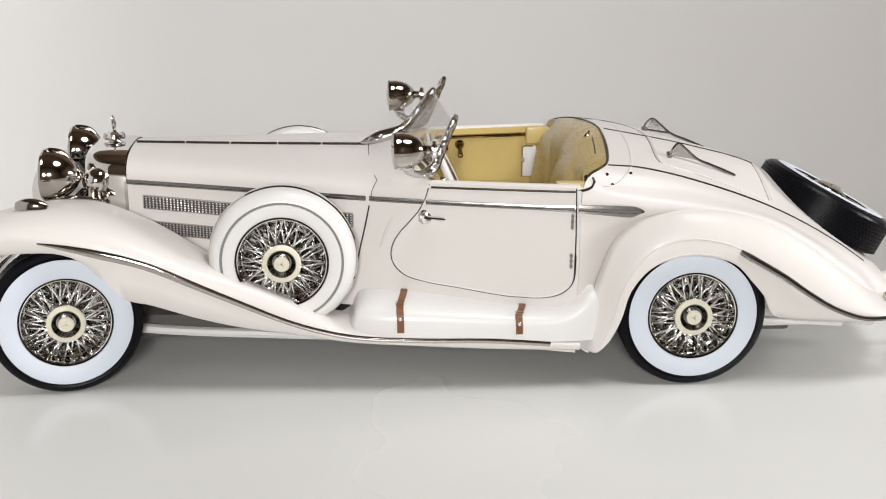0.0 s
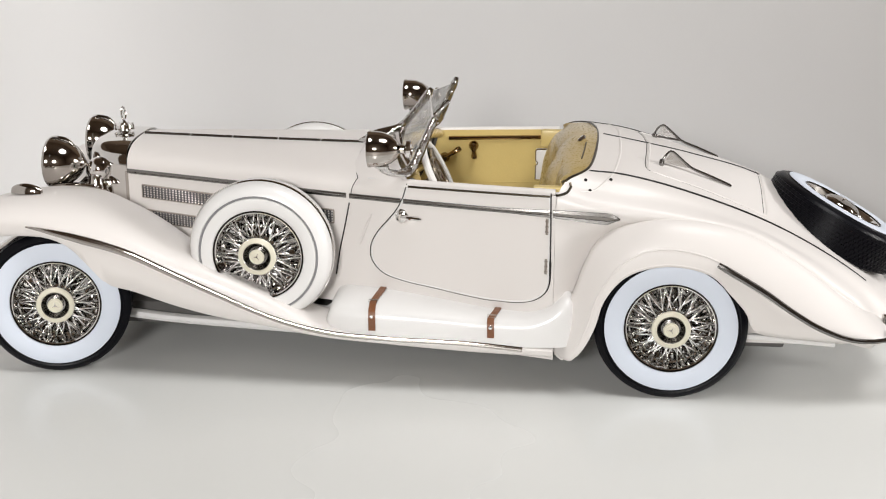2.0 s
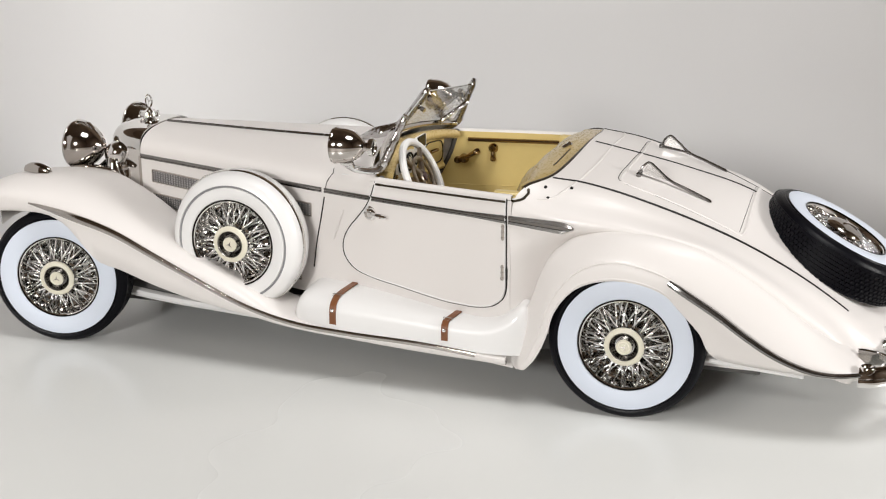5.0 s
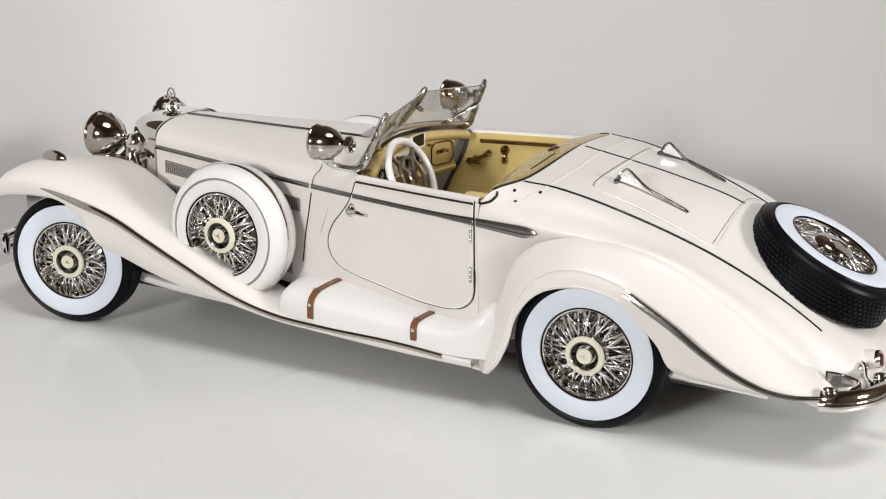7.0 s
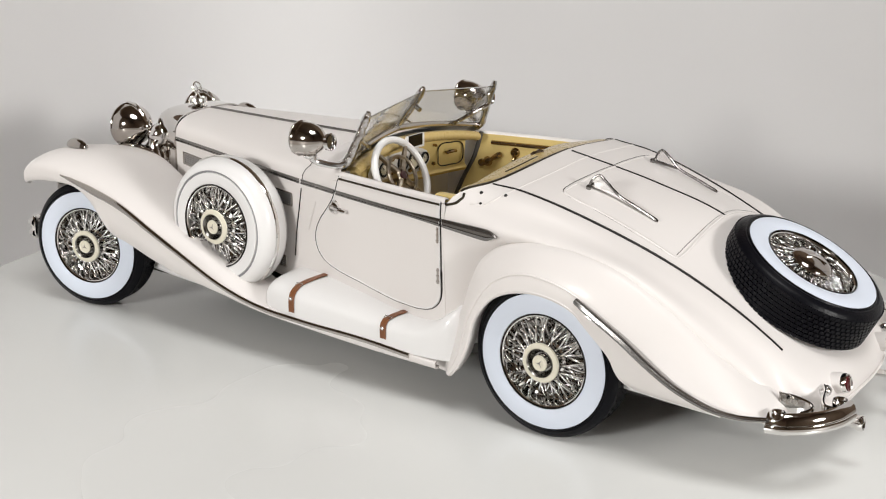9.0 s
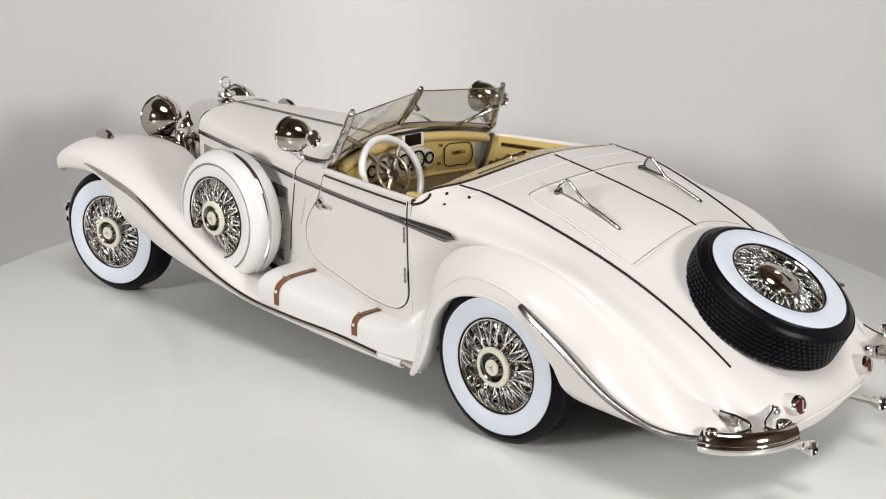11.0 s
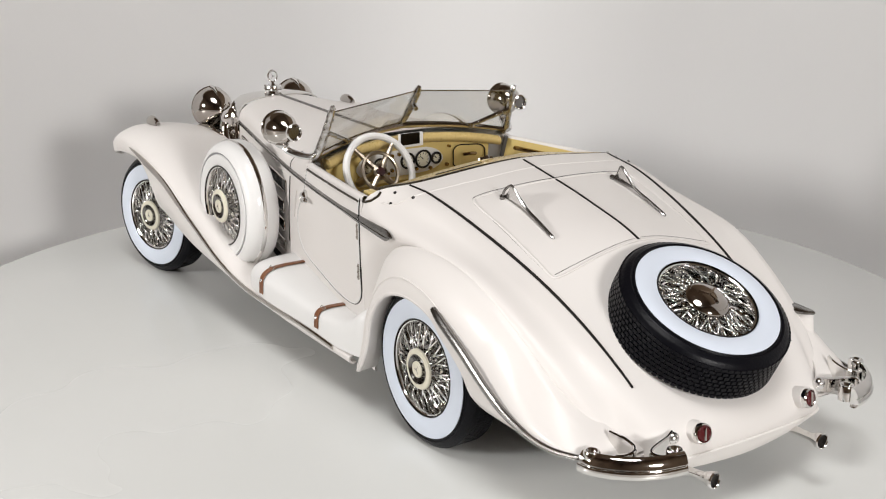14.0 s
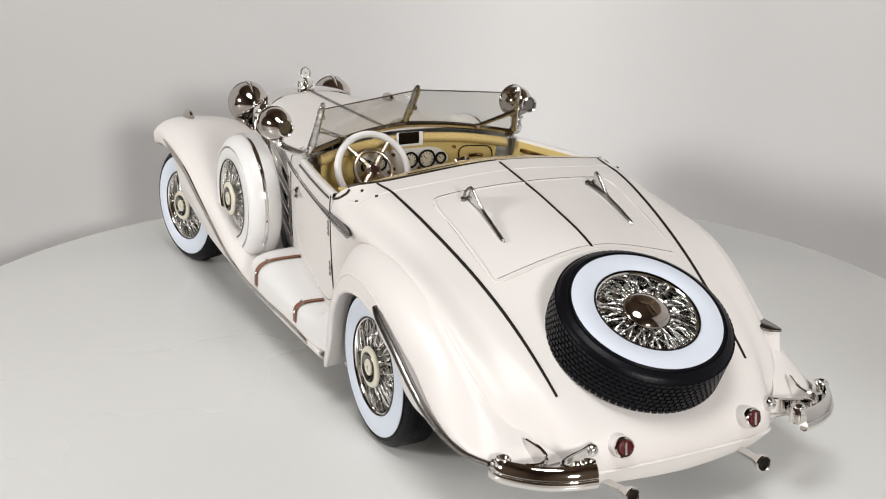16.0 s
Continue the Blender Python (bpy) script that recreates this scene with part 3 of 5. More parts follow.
    for (xa, za), (xb, zb) in (((17.6, 50.8), (23.2, 54.2)), ((27.6, 54.8), (28, 50.4))):
        bm = form()
        ya, yb = side_y(xa, 56) - 3.4, side_y(xb, 56) - 4.0
        turned(bm, [(0, 1.8), (1.2, 1.7), (1.75, 0.8), (1.85, 0)], (xa, s * (side_y(xa, 56) - 2.3), za), (0, -s, 0), 14)
        tube(bm, spline([(xa, s * ya, za), ((xa + xb) / 2, s * (ya - 0.4), (za + zb) / 2), (xb, s * yb, zb)], 8), [1.05, 0.85, 0.75, 0.75, 0.8, 0.95, 1.1, 0.8], 8)
        part("crank_handle", bm, BRONZE, lining, "bronze coloured window crank")
    bm = form()
    turned(bm, [(0, 1.2), (1.2, 1.0), (1.5, 0)], (13.6 + 1.8, s * (side_y(15, 56) - 2.3), 50.2), (0, -s, 0), 14)
    part("knob", bm, BRONZE, lining)
    return leaf


for s in (-1, 1):
    side_panel(s)
    door(s)


def cowl():
    """The scuttle between bonnet and windscreen, with a V-shaped rear edge."""
    bm = form()
    rows = []
    for k in range(15):
        q = k / 14
        row = []
        for j in range(-20, 21):
            u = abs(j) / 20
            a = u * math.pi / 2
            xf = -3.8 + 2.6 * max(0, 1 - abs(u - 0.75) * 3)
            xr = 6.5 + 9.5 * u ** 1.4
            x = xf + (xr - xf) * q
            w, zb = side_y(x, 55), float(belt_height(x)[0])
            zc = 63.5 + 2.6 * q
            y = w * math.sin(a) ** 0.82
            z = zb + (zc - zb) * max(0, math.cos(a)) ** (0.52 - 0.12 * q * q)
            z = max(z, zb + 5.4 * q * q)
            row.append((x, math.copysign(y, j) if j else 0, z))
        rows.append(row)
    grid(bm, rows)
    body = part("cowl", bm, PAINT, car, "", 60, 0.6)
    for s in (-1, 1):
        bm = form()
        tube(bm, [(x, s * (side_y(x, z) + 0.05), z) for x, z in spline([(-8.2, 30), (-6.8, 38), (-4.8, 47), (-3.6, 53)], 20)], 0.22, 6, up=(0, 1, 0))
        part("cowl_seam", bm, SEAM, body)
        bm = form()
        over = [Vector(p) for p in rows[0] if p[1] * s > 31.5]
        over = over if s > 0 else over[::-1]
        tube(bm, [p + Vector((0, s * 0.12 * min(1, abs(p.y) / 36), 0.12 * (1 - abs(p.y) / 60))) for p in over], 0.11, 6)
        part("cowl_seam", bm, SEAM, body)
        bm = form()
        tube(bm, [(x, s * (side_y(x, z) + 0.02), z) for x, z in spline([(3.2, 50), (1.2, 45), (-0.6, 40)], 10)], [0.2, 0.3, 0.35, 0.4, 0.45, 0.45, 0.4, 0.35, 0.3, 0.1], 6, up=(0, 1, 0))
        part("vent_rib", bm, PAINT, body)
    return body


cowl_body = cowl()


def underbody():
    bm = form()
    block(bm, (-92, -29, 9.5), (128, 29, 17), bevel=1.5)
    part("chassis", bm, UNDER, car, "dark chassis under the body")
    for s in (-1, 1):
        bm = form()
        tube(bm, spline([(-80, s * 33, 15), (-60, s * 34, 13.6), (-40, s * 35, 13), (-10, s * 37, 12.6), (30, s * 38, 12.6), (44, s * 38, 13.4)], 30), 2.0, 8, 0.7)
        part("frame_rail", bm, WHITE, car, "white frame rail")
    for s in (-1, 1):
        bm = form()
        tube(bm, spline([(110, s * 42, 18.2), (122, s * 42, 17.6), (140, s * 40, 15.8)], 16), 1.3, 8, 0.7)
        part("frame_rail", bm, WHITE, car, "white frame rail")
    for x in (-91.4, 91.4):
        bm = form()
        tube(bm, [(x, -40, 21.5), (x, 40, 21.5)], 2.2, 12)
        part("axle", bm, UNDER, car)


underbody()


# ---- wheels
def three_arms(bm, place, axis, r, w, h):
    """A small raised mark of three plain arms."""
    turn = Vector((0, 0, 1)).rotation_difference(Vector(axis)).to_matrix()
    for k in range(3):
        a = k * math.tau / 3 + math.pi / 2
        d, e = Vector((math.cos(a), math.sin(a), 0)), Vector((-math.sin(a), math.cos(a), 0))
        base = [Vector(place) + turn @ (p + Vector((0, 0, q))) for q in (0, h) for p in (e * w, d * r, -e * w)]
        v = [bm.verts.new(p) for p in base]
        for f in ((0, 1, 2), (5, 4, 3), (0, 3, 4, 1), (1, 4, 5, 2), (2, 5, 3, 0)):
            bm.faces.new([v[i] for i in f])


def spoke_mesh(r0, y0, r1, y1, twist):
    bm = form()
    a = radians(twist)
    ends = [(r0, 0, y0), (r1 * math.cos(a), r1 * math.sin(a), y1)]
    tube(bm, [(x, y, z) for x, z, y in ends], 0.29, 5)
    bmesh.ops.recalc_face_normals(bm, faces=bm.faces)
    bmesh.ops.scale(bm, vec=(MM, MM, MM), verts=bm.verts)
    me = bpy.data.meshes.new("spoke")
    bm.to_mesh(me)
    bm.free()
    me.polygons.foreach_set("use_smooth", [True] * len(me.polygons))
    me.materials.append(SPOKE)
    return me


SPOKES = [spoke_mesh(4.4, -5.0, 12.15, -2.8, 15), spoke_mesh(4.4, -5.0, 12.15, -2.8, -15), spoke_mesh(5.2, -2.4, 12.05, -1.8, 20), spoke_mesh(5.2, -2.4, 12.05, -1.8, -20)]


def wire_wheel(cap="ivory"):
    """A wheel facing -y: chrome rim, laced spokes, dark drum and hub cap."""
    bm = form()
    turned(bm, [(13.2, 3.5), (13.3, -3.8), (13.1, -5.0), (12.75, -5.25), (12.35, -5.0), (12.1, -4.2), (11.9, -2.2), (11.7, -1.4), (11.3, -1.2), (11.1, 0.2)], (0, 0, 0), seg=64)
    wheel = part("wheel", bm, CHROME, car, "wire-spoked chrome wheel")
    bm = form()
    turned(bm, [(12.6, -5.1), (12.75, -5.5), (13.0, -5.55), (13.15, -5.2)], (0, 0, 0), seg=64)
    part("rim_edge", bm, DRUM, wheel, "thin dark rim edge")
    bm = form()
    rows = []
    for r in (4.0, 5.2, 6.3, 7.4, 8.5, 9.6, 10.7, 11.9):
        n = 56
        rows.append([((r + random.uniform(-0.25, 0.25)) * math.cos(k * math.tau / n), -1.1 + 0.1 * (r - 8) + random.uniform(-1.0, 1.0), r * math.sin((k + random.uniform(-0.3, 0.3)) * math.tau / n)) for k in range(n)])
    grid(bm, rows, True)
    part("backing", bm, GLINT, wheel, "crinkled bright wheel backing", smooth=False)
    bm = form()
    turned(bm, [(0, 4), (12, 4), (13.4, 3.4)], (0, 0, 0), seg=32)
    part("drum", bm, DRUM, wheel, "dark brake drum")
    bm = form()
    turned(bm, [(5.6, -0.6), (5.3, -2.2), (4.6, -2.6), (4.4, -5.6), (4.9, -5.9)], (0, 0, 0), seg=32)
    part("hub", bm, CHROME, wheel)
    for k in range(15):
        for i, me in enumerate(SPOKES):
            ob = new("spoke", me)
            ob.parent = wheel
            ob.matrix_basis = pose(0, 0, 0, 0, (k + (0.5 if i % 2 else 0) + 0.25 * (i > 1)) * 24 + random.uniform(-4.5, 4.5), random.uniform(-2.5, 2.5))
    if cap == "ivory":
        bm = form()
        turned(bm, [(4.9, -5.7), (5.45, -5.9), (5.5, -6.3), (5.25, -6.6), (4.2, -6.85), (4.0, -6.7), (3.9, -6.5)], (0, 0, 0), seg=40)
        disc_part = part("hub_cap", bm, CREAM, wheel, "ivory ring hub cap")
        bm = form()
        turned(bm, [(4.0, -6.7), (3.9, -6.95), (3.65, -6.6), (3.2, -5.5), (2.7, -5.0), (2.2, -5.0), (2.2, -6.6)], (0, 0, 0), seg=40)
        part("hub_cup", bm, TRIM, wheel, "polished hub cup")
        bm = form()
        turned(bm, [(2.2, -5.2), (2.2, -6.7), (2.1, -6.9), (1.7, -6.92), (1.65, -6.85), (1.5, -6.85), (1.45, -6.95), (0, -6.98)], (0, 0, 0), seg=32)
        part("hub_boss", bm, CREAM, wheel)
        bm = form()
        three_arms(bm, (0, -6.93, 0), (0, -1, 0), 1.2, 0.22, 0.12)
        part("hub_mark", bm, SMOKE, wheel, smooth=False)
    else:
        bm = form()
        turned(bm, [(5.0, -4.0), (5.6, -4.6), (5.9, -4.9), (5.8, -5.2), (5.3, -5.6), (4.4, -6.1), (3.2, -6.5), (1.7, -6.75), (0, -6.85)], (0, 0, 0), seg=48)
        part("hub_cap", bm, SMOKE, wheel, "polished domed hub cap")
        bm = form()
        three_arms(bm, (0, -6.6, 0), (0, -1, 0), 3.2, 0.5, 0.4)
        part("hub_mark", bm, CHROME, wheel, "raised three-armed chrome mark", smooth=False)
    return wheel


def tyre_on(wheel, back=3.5, rows=6):
    """Tyre, whitewall and tread blocks; back: how far the tread reaches inwards."""
    far = back - 3.5
    fat = 0.8 if far else 0.35
    bm = form()
    turned(bm, [(13.0, 4.4 + far), (15, 5.2 + far), (18, 5.4 + far), (19.6, 5.0 + far), (20.5 + far * 0.25 + fat, 4.3 + far), (21.05 + far * 0.25 + fat, 3.5 + far), (21.05 + fat, -2.6), (21.2 + fat, -2.7), (21.2 + fat, -3.5), (20.6 + fat, -4.3), (20.1 + fat, -4.7), (19.8 + fat * 0.6, -4.9), (19.5 + fat * 0.4, -5.15), (19.2, -5.0), (18.9, -5.35), (18.55, -5.3)], (0, 0, 0), seg=72)
    part("tyre", bm, RUBBER, wheel, "black ribbed rubber tyre")
    bm = form()
    turned(bm, [(18.7, -5.1), (18.6, -5.45), (18.2, -5.6), (16, -5.75), (14.0, -5.65), (13.2, -5.4), (12.95, -4.8)], (0, 0, 0), seg=72)
    part("whitewall", bm, WALLBAND, wheel, "pale bluish whitewall band")
    bm = form()
    count, pitch, wide, long = (84, 1.06, 0.40, 0.60) if far else (64, 1.34, 0.52, 0.84)
    for row in range(0 if far else 1, rows):
        y = -3.35 + row * pitch
        for k in range(count):
            a = (k + (0.5 if row % 2 else 0)) * math.tau / count
            lift = far * 0.25 * (y + 3.5) / (7 + far)
            high = 21.4 if far else 21.13
            block(bm, (-long, y - wide, 20.8 + fat + lift), (long, y + wide, high + fat + lift))
            bmesh.ops.rotate(bm, cent=(0, 0, 0), matrix=Matrix.Rotation(a, 3, "Y"), verts=bm.verts[-8:])
    part("tread", bm, RUBBER, wheel, kind="stuff", smooth=False)


road_wheel = wire_wheel()
tyre_on(road_wheel)
GROW = Matrix.Diagonal((1.025, 1.0, 1.025, 1))
road_wheel.matrix_basis = pose(-0.0928, -0.0434, 0.0218, 0, 0, 13.3) @ GROW          # the front wheels are steered
for x, y, turn, roll in ((0.0919, -0.0436, 0, 31), (-0.0928, 0.0434, 193.3, 12), (0.0919, 0.0436, 180, 50)):
    copy_thing(road_wheel, pose(x, y, 0.0218, 0, 0, turn) @ pose(0, 0, 0, 0, roll, 0))

rear_spare = wire_wheel("chrome")
tyre_on(rear_spare, 4.0, 8)
rear_spare["label"] = "chrome wire spare wheel on the sloping tail"
tilt = Vector((0, -1, 0)).rotation_difference(Vector((0.463, 0.009, 0.886))).to_matrix().to_4x4()
rear_spare.matrix_basis = Matrix.Translation((0.1441, -0.0010, 0.0426)) @ tilt @ Matrix.Diagonal((1.02, 1.16, 1.02, 1))


def side_spare(s):
    wheel = wire_wheel()
    wheel["label"] = "wire-spoked spare wheel in a white cover"
    bm = form()
    turned(bm, [(12.95, -4.4), (13.2, -5.3), (14.0, -5.6), (16.6, -5.3), (16.75, -4.7), (17.3, -4.7), (17.4, -5.2), (18.4, -4.9), (19.8, -3.7), (20.6, -2.0), (20.9, 0.4), (20.8, 3.4), (20.1, 5.2), (18, 6), (13, 6)], (0, 0, 0), seg=80)
    part("wheel_cover", bm, WHITE, wheel, "white enamel wheel cover", 50)
    bm = form()
    turned(bm, [(16.7, -4.75), (16.85, -4.95), (17.2, -4.95), (17.35, -4.75)], (0, 0, 0), seg=80)
    part("cover_groove", bm, GROOVE, wheel, "thin grey groove ring")
    bm = form()
    turned(bm, [(20.8, -0.7), (21.15, -0.5), (21.25, 0.0), (21.15, 0.5), (20.8, 0.7)], (0, 0, 0), seg=80)
    part("cover_band", bm, CHROME, wheel, "chrome clamp band")
    wheel.matrix_basis = pose(-0.0288, s * 0.0433, 0.0394, 0, 0, 0 if s < 0 else 180) @ pose(0, 0, 0, 0, 20, 0) @ Matrix.Diagonal((1.03, 1, 1.03, 1))
    return wheel


for s in (-1, 1):
    side_spare(s)


# ---- nose: radiator, lamps, horns, bumper, mascot
def radiator():
    def outline(w, top, low, n=24):
        pts = [(-w, low), (-w, top - 10)]
        for k in range(n + 1):
            a = math.pi - math.pi * k / n
            c, d = math.cos(a), math.sin(a)
            pts.append((w * math.copysign(abs(c) ** 0.55, c), top - 7.5 + 7.5 * d ** 0.7))
        return pts + [(w, top - 10), (w, low)]
    bm = form()
    rows = []
    for x, w, top in ((-77.9, 17.5, 64.9), (-80, 17.5, 65.1), (-83, 17.35, 65.2), (-86, 17.0, 65.2), (-88.4, 16.1, 65.0), (-90, 14.6, 64.7), (-91, 12.6, 64.0), (-91.4, 10.8, 63.2), (-90.4, 10.2, 62)):
        rows.append([(x, y, z) for y, z in outline(w, top, 24)])
    grid(bm, rows)
    shell = part("radiator_shell", bm, CHROME, car, "polished chrome radiator shell", 40, 0.5)
    bm = form()
    grid(bm, [[(-90.6, y, z) for y, z in ((-10, 24), (-10, 60), (10, 60), (10, 24))], [(-90.2, y, z) for y, z in ((-9, 24.2), (-9, 59), (9, 59), (9, 24.2))]])
    block(bm, (-90.2, -10.2, 24), (-89.6, 10.2, 60))
    part("grille_backing", bm, UNDER, shell)
    for k in range(13):
        bm = form()
        y = -9.6 + k * 1.6
        block(bm, (-91.6, y - 0.35, 25), (-90.3, y + 0.35, 60.5 - 0.012 * y * y), bevel=0.12)
        part("grille_bar", bm, CHROME, shell, smooth=False)
    bm = form()
    grid(bm, [[(x, s2 * (side_y(-77.9, 50) + 0.2), z) for z in (24, 40, 56)] for s2, x in ((-1, -78.4), (-1, -77.4))])
    part("shell_edge", bm, SMOKE, shell, thick=0.3)
    bm = form()
    turned(bm, [(2.4, 64.6), (2.2, 65.3), (1.7, 65.5), (1.6, 65.9), (2.9, 66.0), (3.3, 66.5), (3.1, 67.4), (1.7, 67.7), (0.9, 68.1), (0.55, 68.8), (0, 68.9)], (-84, 0, 0), (0, 0, 1), 28)
    for k in range(8):
        a = k * math.tau / 8
        tube(bm, [(-84 + 3.1 * math.cos(a), 3.1 * math.sin(a), 65.9), (-84 + 2.9 * math.cos(a), 2.9 * math.sin(a), 67.6)], 0.45, 6)
    mascot = part("radiator_cap", bm, CHROME, car, "chrome radiator cap")
    bm = form()
    ring = [(-84 - 0.42 * math.sin(k * math.tau / 28) * 0.5, 1.95 * math.cos(k * math.tau / 28), 71.0 + 2.1 * math.sin(k * math.tau / 28)) for k in range(28)]
    tube(bm, ring, 0.32, 7, loop=True, up=(1, 0, 0))
    three_arms(bm, (-84.1, 0, 71.0), (1, 0, 0), 1.85, 0.28, 0.25)
    tube(bm, [(-84, 0, 68.6), (-84, 0, 69.1)], 0.5, 8)
    part("mascot_ring", bm, CHROME, mascot, "round chrome ring ornament")


radiator()


def headlamp(s):
    y = s * (18.2 if s < 0 else 16.8)
    lamp_axis, lx = (1, 0, 0), -97.0 + (0.9 if s > 0 else 0)
    bm = form()
    turned(bm, [(7.0, -5.3), (7.8, -5.1), (8.0, -4.4), (7.7, -3.9), (7.75, -2.6), (7.4, -0.7), (6.7, 1.1), (5.4, 2.9), (3.6, 4.6), (2.0, 5.6), (1.2, 6.0), (0.9, 6.5), (0, 6.7)], (lx, y, 58.4), lamp_axis, 44)
    lamp = part("headlamp", bm, SMOKE, car, "polished dark chrome headlamp bowl")
    bm = form()
    turned(bm, [(0, -6.6), (3, -6.3), (5.4, -5.8), (7.1, -5.2)], (lx, y, 58.4), lamp_axis, 40)
    part("lens", bm, GLASS, lamp, "clear ribbed lens")
    bm = form()
    turned(bm, [(0, -1.6), (4, -2.6), (6.9, -4.8)], (lx, y, 58.4), lamp_axis, 32)
    part("reflector", bm, CHROME, lamp)
    bm = form()
    tube(bm, spline([(lx - 5.3, y, 65.4), (lx - 3.9, y, 66.6), (lx + 1.0, y, 65.8), (lx + 3.9, y, 62.6)], 12), [0.3, 0.45, 0.5, 0.5, 0.5, 0.5, 0.5, 0.45, 0.4, 0.35, 0.3, 0.2], 6)
    part("crest_bead", bm, CHROME, lamp)
    bm = form()
    turned(bm, [(3.2, 46.6), (2.6, 47.6), (1.5, 48.4), (1.1, 49.6), (1.6, 50.2), (1.7, 50.8), (1.1, 51.4), (1.2, 52.4), (2.2, 53)], (-97.4, y - s * 0.2, 0), (0, 0, 1), 20)
    tube(bm, spline([(-97, y, 50.6), (-93.5, s * 15.5, 50.2), (-90, s * 9, 50), (-88, 0, 50)], 16), 1.15, 10)
    part("lamp_post", bm, SMOKE, lamp, "turned chrome lamp post")
    bm = form()
    rows = []
    for k in range(19):
        q = k / 18
        w = 2.5 * math.sin(math.pi * (0.05 + 0.9 * q)) ** 0.7
        x = -104.5 + 21.5 * q
        yi, zi, yc, zc = fender_crest(x)
        row = []
        for d in np.linspace(-1, 1, 11):
            yy = 22.6 + d * w
            lean = min(1, max(0, (yc - yy) / (yc - yi)))
            row.append((x, s * yy, zi + (zc - zi) * math.sqrt(1 - lean * lean) ** 0.8 + 0.25 + 1.3 * (1 - d * d) * math.sin(math.pi * q) ** 0.6))
        rows.append(row)
    grid(bm, rows)
    part("lamp_foot", bm, SMOKE, lamp, "leaf-shaped chrome foot", 50, 0.4)
    # trumpet horn beside the radiator, its mouth dipping forward
    bm = form()
    way = Vector((-0.72, 0, -0.69))
    turned(bm, [(0, -4.2), (2.2, -3.9), (3.6, -2.4), (4.1, -0.4), (3.8, 1.6), (2.9, 3.0), (2.1, 3.6), (1.7, 4.6), (1.7, 7.2), (2.0, 9.0), (2.7, 10.6), (3.4, 11.4), (3.5, 11.8), (3.1, 11.8), (2.2, 10.4), (1.2, 8)], (-87.2, s * 16.6, 56.0), way, 28)
    horn = part("horn", bm, CHROME, car, "chrome trumpet horn")
    bm = form()
    turned(bm, [(1.9, -0.5), (2.3, 0.0), (1.9, 0.5)], (-89.6, s * 16.6, 53.7), way, 20)
    part("horn_collar", bm, SMOKE, horn)
    bm = form()
    top = 1.0 if s > 0 else 0.86
    turned(bm, [(5.0, 43.0), (4.5, 46.0), (3.8, 49.5), (3.1 * top, 43 + 10 * top), (2.6 * top, 43 + 13.5 * top), (2.0 * top, 43 + 16.5 * top), (1.5 * top, 43 + 18 * top), (0.7, 43 + 18.8 * top), (0, 43 + 18.9 * top)], (-87.6, s * 18.4, 0), (0, 0, 1), 24)
    tube(bm, spline([(-86.4, s * 17.4, 50.6), (-84.6, s * 16.6, 51.4), (-82, s * 16, 52)], 8), [1.6, 1.5, 1.4, 1.3, 1.3, 1.3, 1.2, 1.0], 10)
    part("horn_stand", bm, SMOKE, horn, "flared chrome stand")
    # small lamp riding on the fender
    bm = form()
    rows = []
    for k in range(13):
        q = k / 12
        w = 1.75 * math.sin(math.pi * (0.10 + 0.82 * q)) ** 0.5 * (1 - 0.12 * q)
        rows.append([(-104.6 + 9.0 * q, s * 42.4 + 1.15 * w * math.cos(a), 54.6 + 1.8 * w * max(0, math.sin(a))) for a in np.linspace(math.pi, 0, 11)])
    grid(bm, rows)
    part("marker_lamp", bm, SMOKE, car, "small chrome fender lamp", 50, 0.4)


for s in (-1, 1):
    headlamp(s)


def front_bumper():
    bumper = None
    for z in (21.0, 25.0):
        bm = form()
        half = [(-121.2, 47.2, z), (-122.6, 47.0, z), (-124.4, 43.0, z), (-125.6, 36, z), (-126.8, 20, z), (-127.2, 0, z)]
        path = spline([(x, -y, h) for x, y, h in half] + [(x, y, h) for x, y, h in half[-2::-1]], 64)
        tube(bm, path, [1.2] + [1.6] * 62 + [1.2], 10, 1.1)
        bumper = part("front_bumper", bm, CHROME, car, "chrome front bumper bar")
    for s in (-1, 1):
        bm = form()
        tube(bm, [(-122.2, s * 46.4, z) for z in (18.8, 19.4, 21, 23, 25, 26.6, 27.2)], [0.7, 1.2, 1.5, 1.55, 1.5, 1.2, 0.7], 12)
        part("bumper_end", bm, CHROME, bumper, "upright chrome end guard")
        bm = form()
        tube(bm, spline([(-124.5, s * 34, 23.0), (-112, s * 30, 21), (-96, s * 27, 16)], 12), 1.3, 8)
        part("bumper_iron", bm, CHROME, car)


front_bumper()


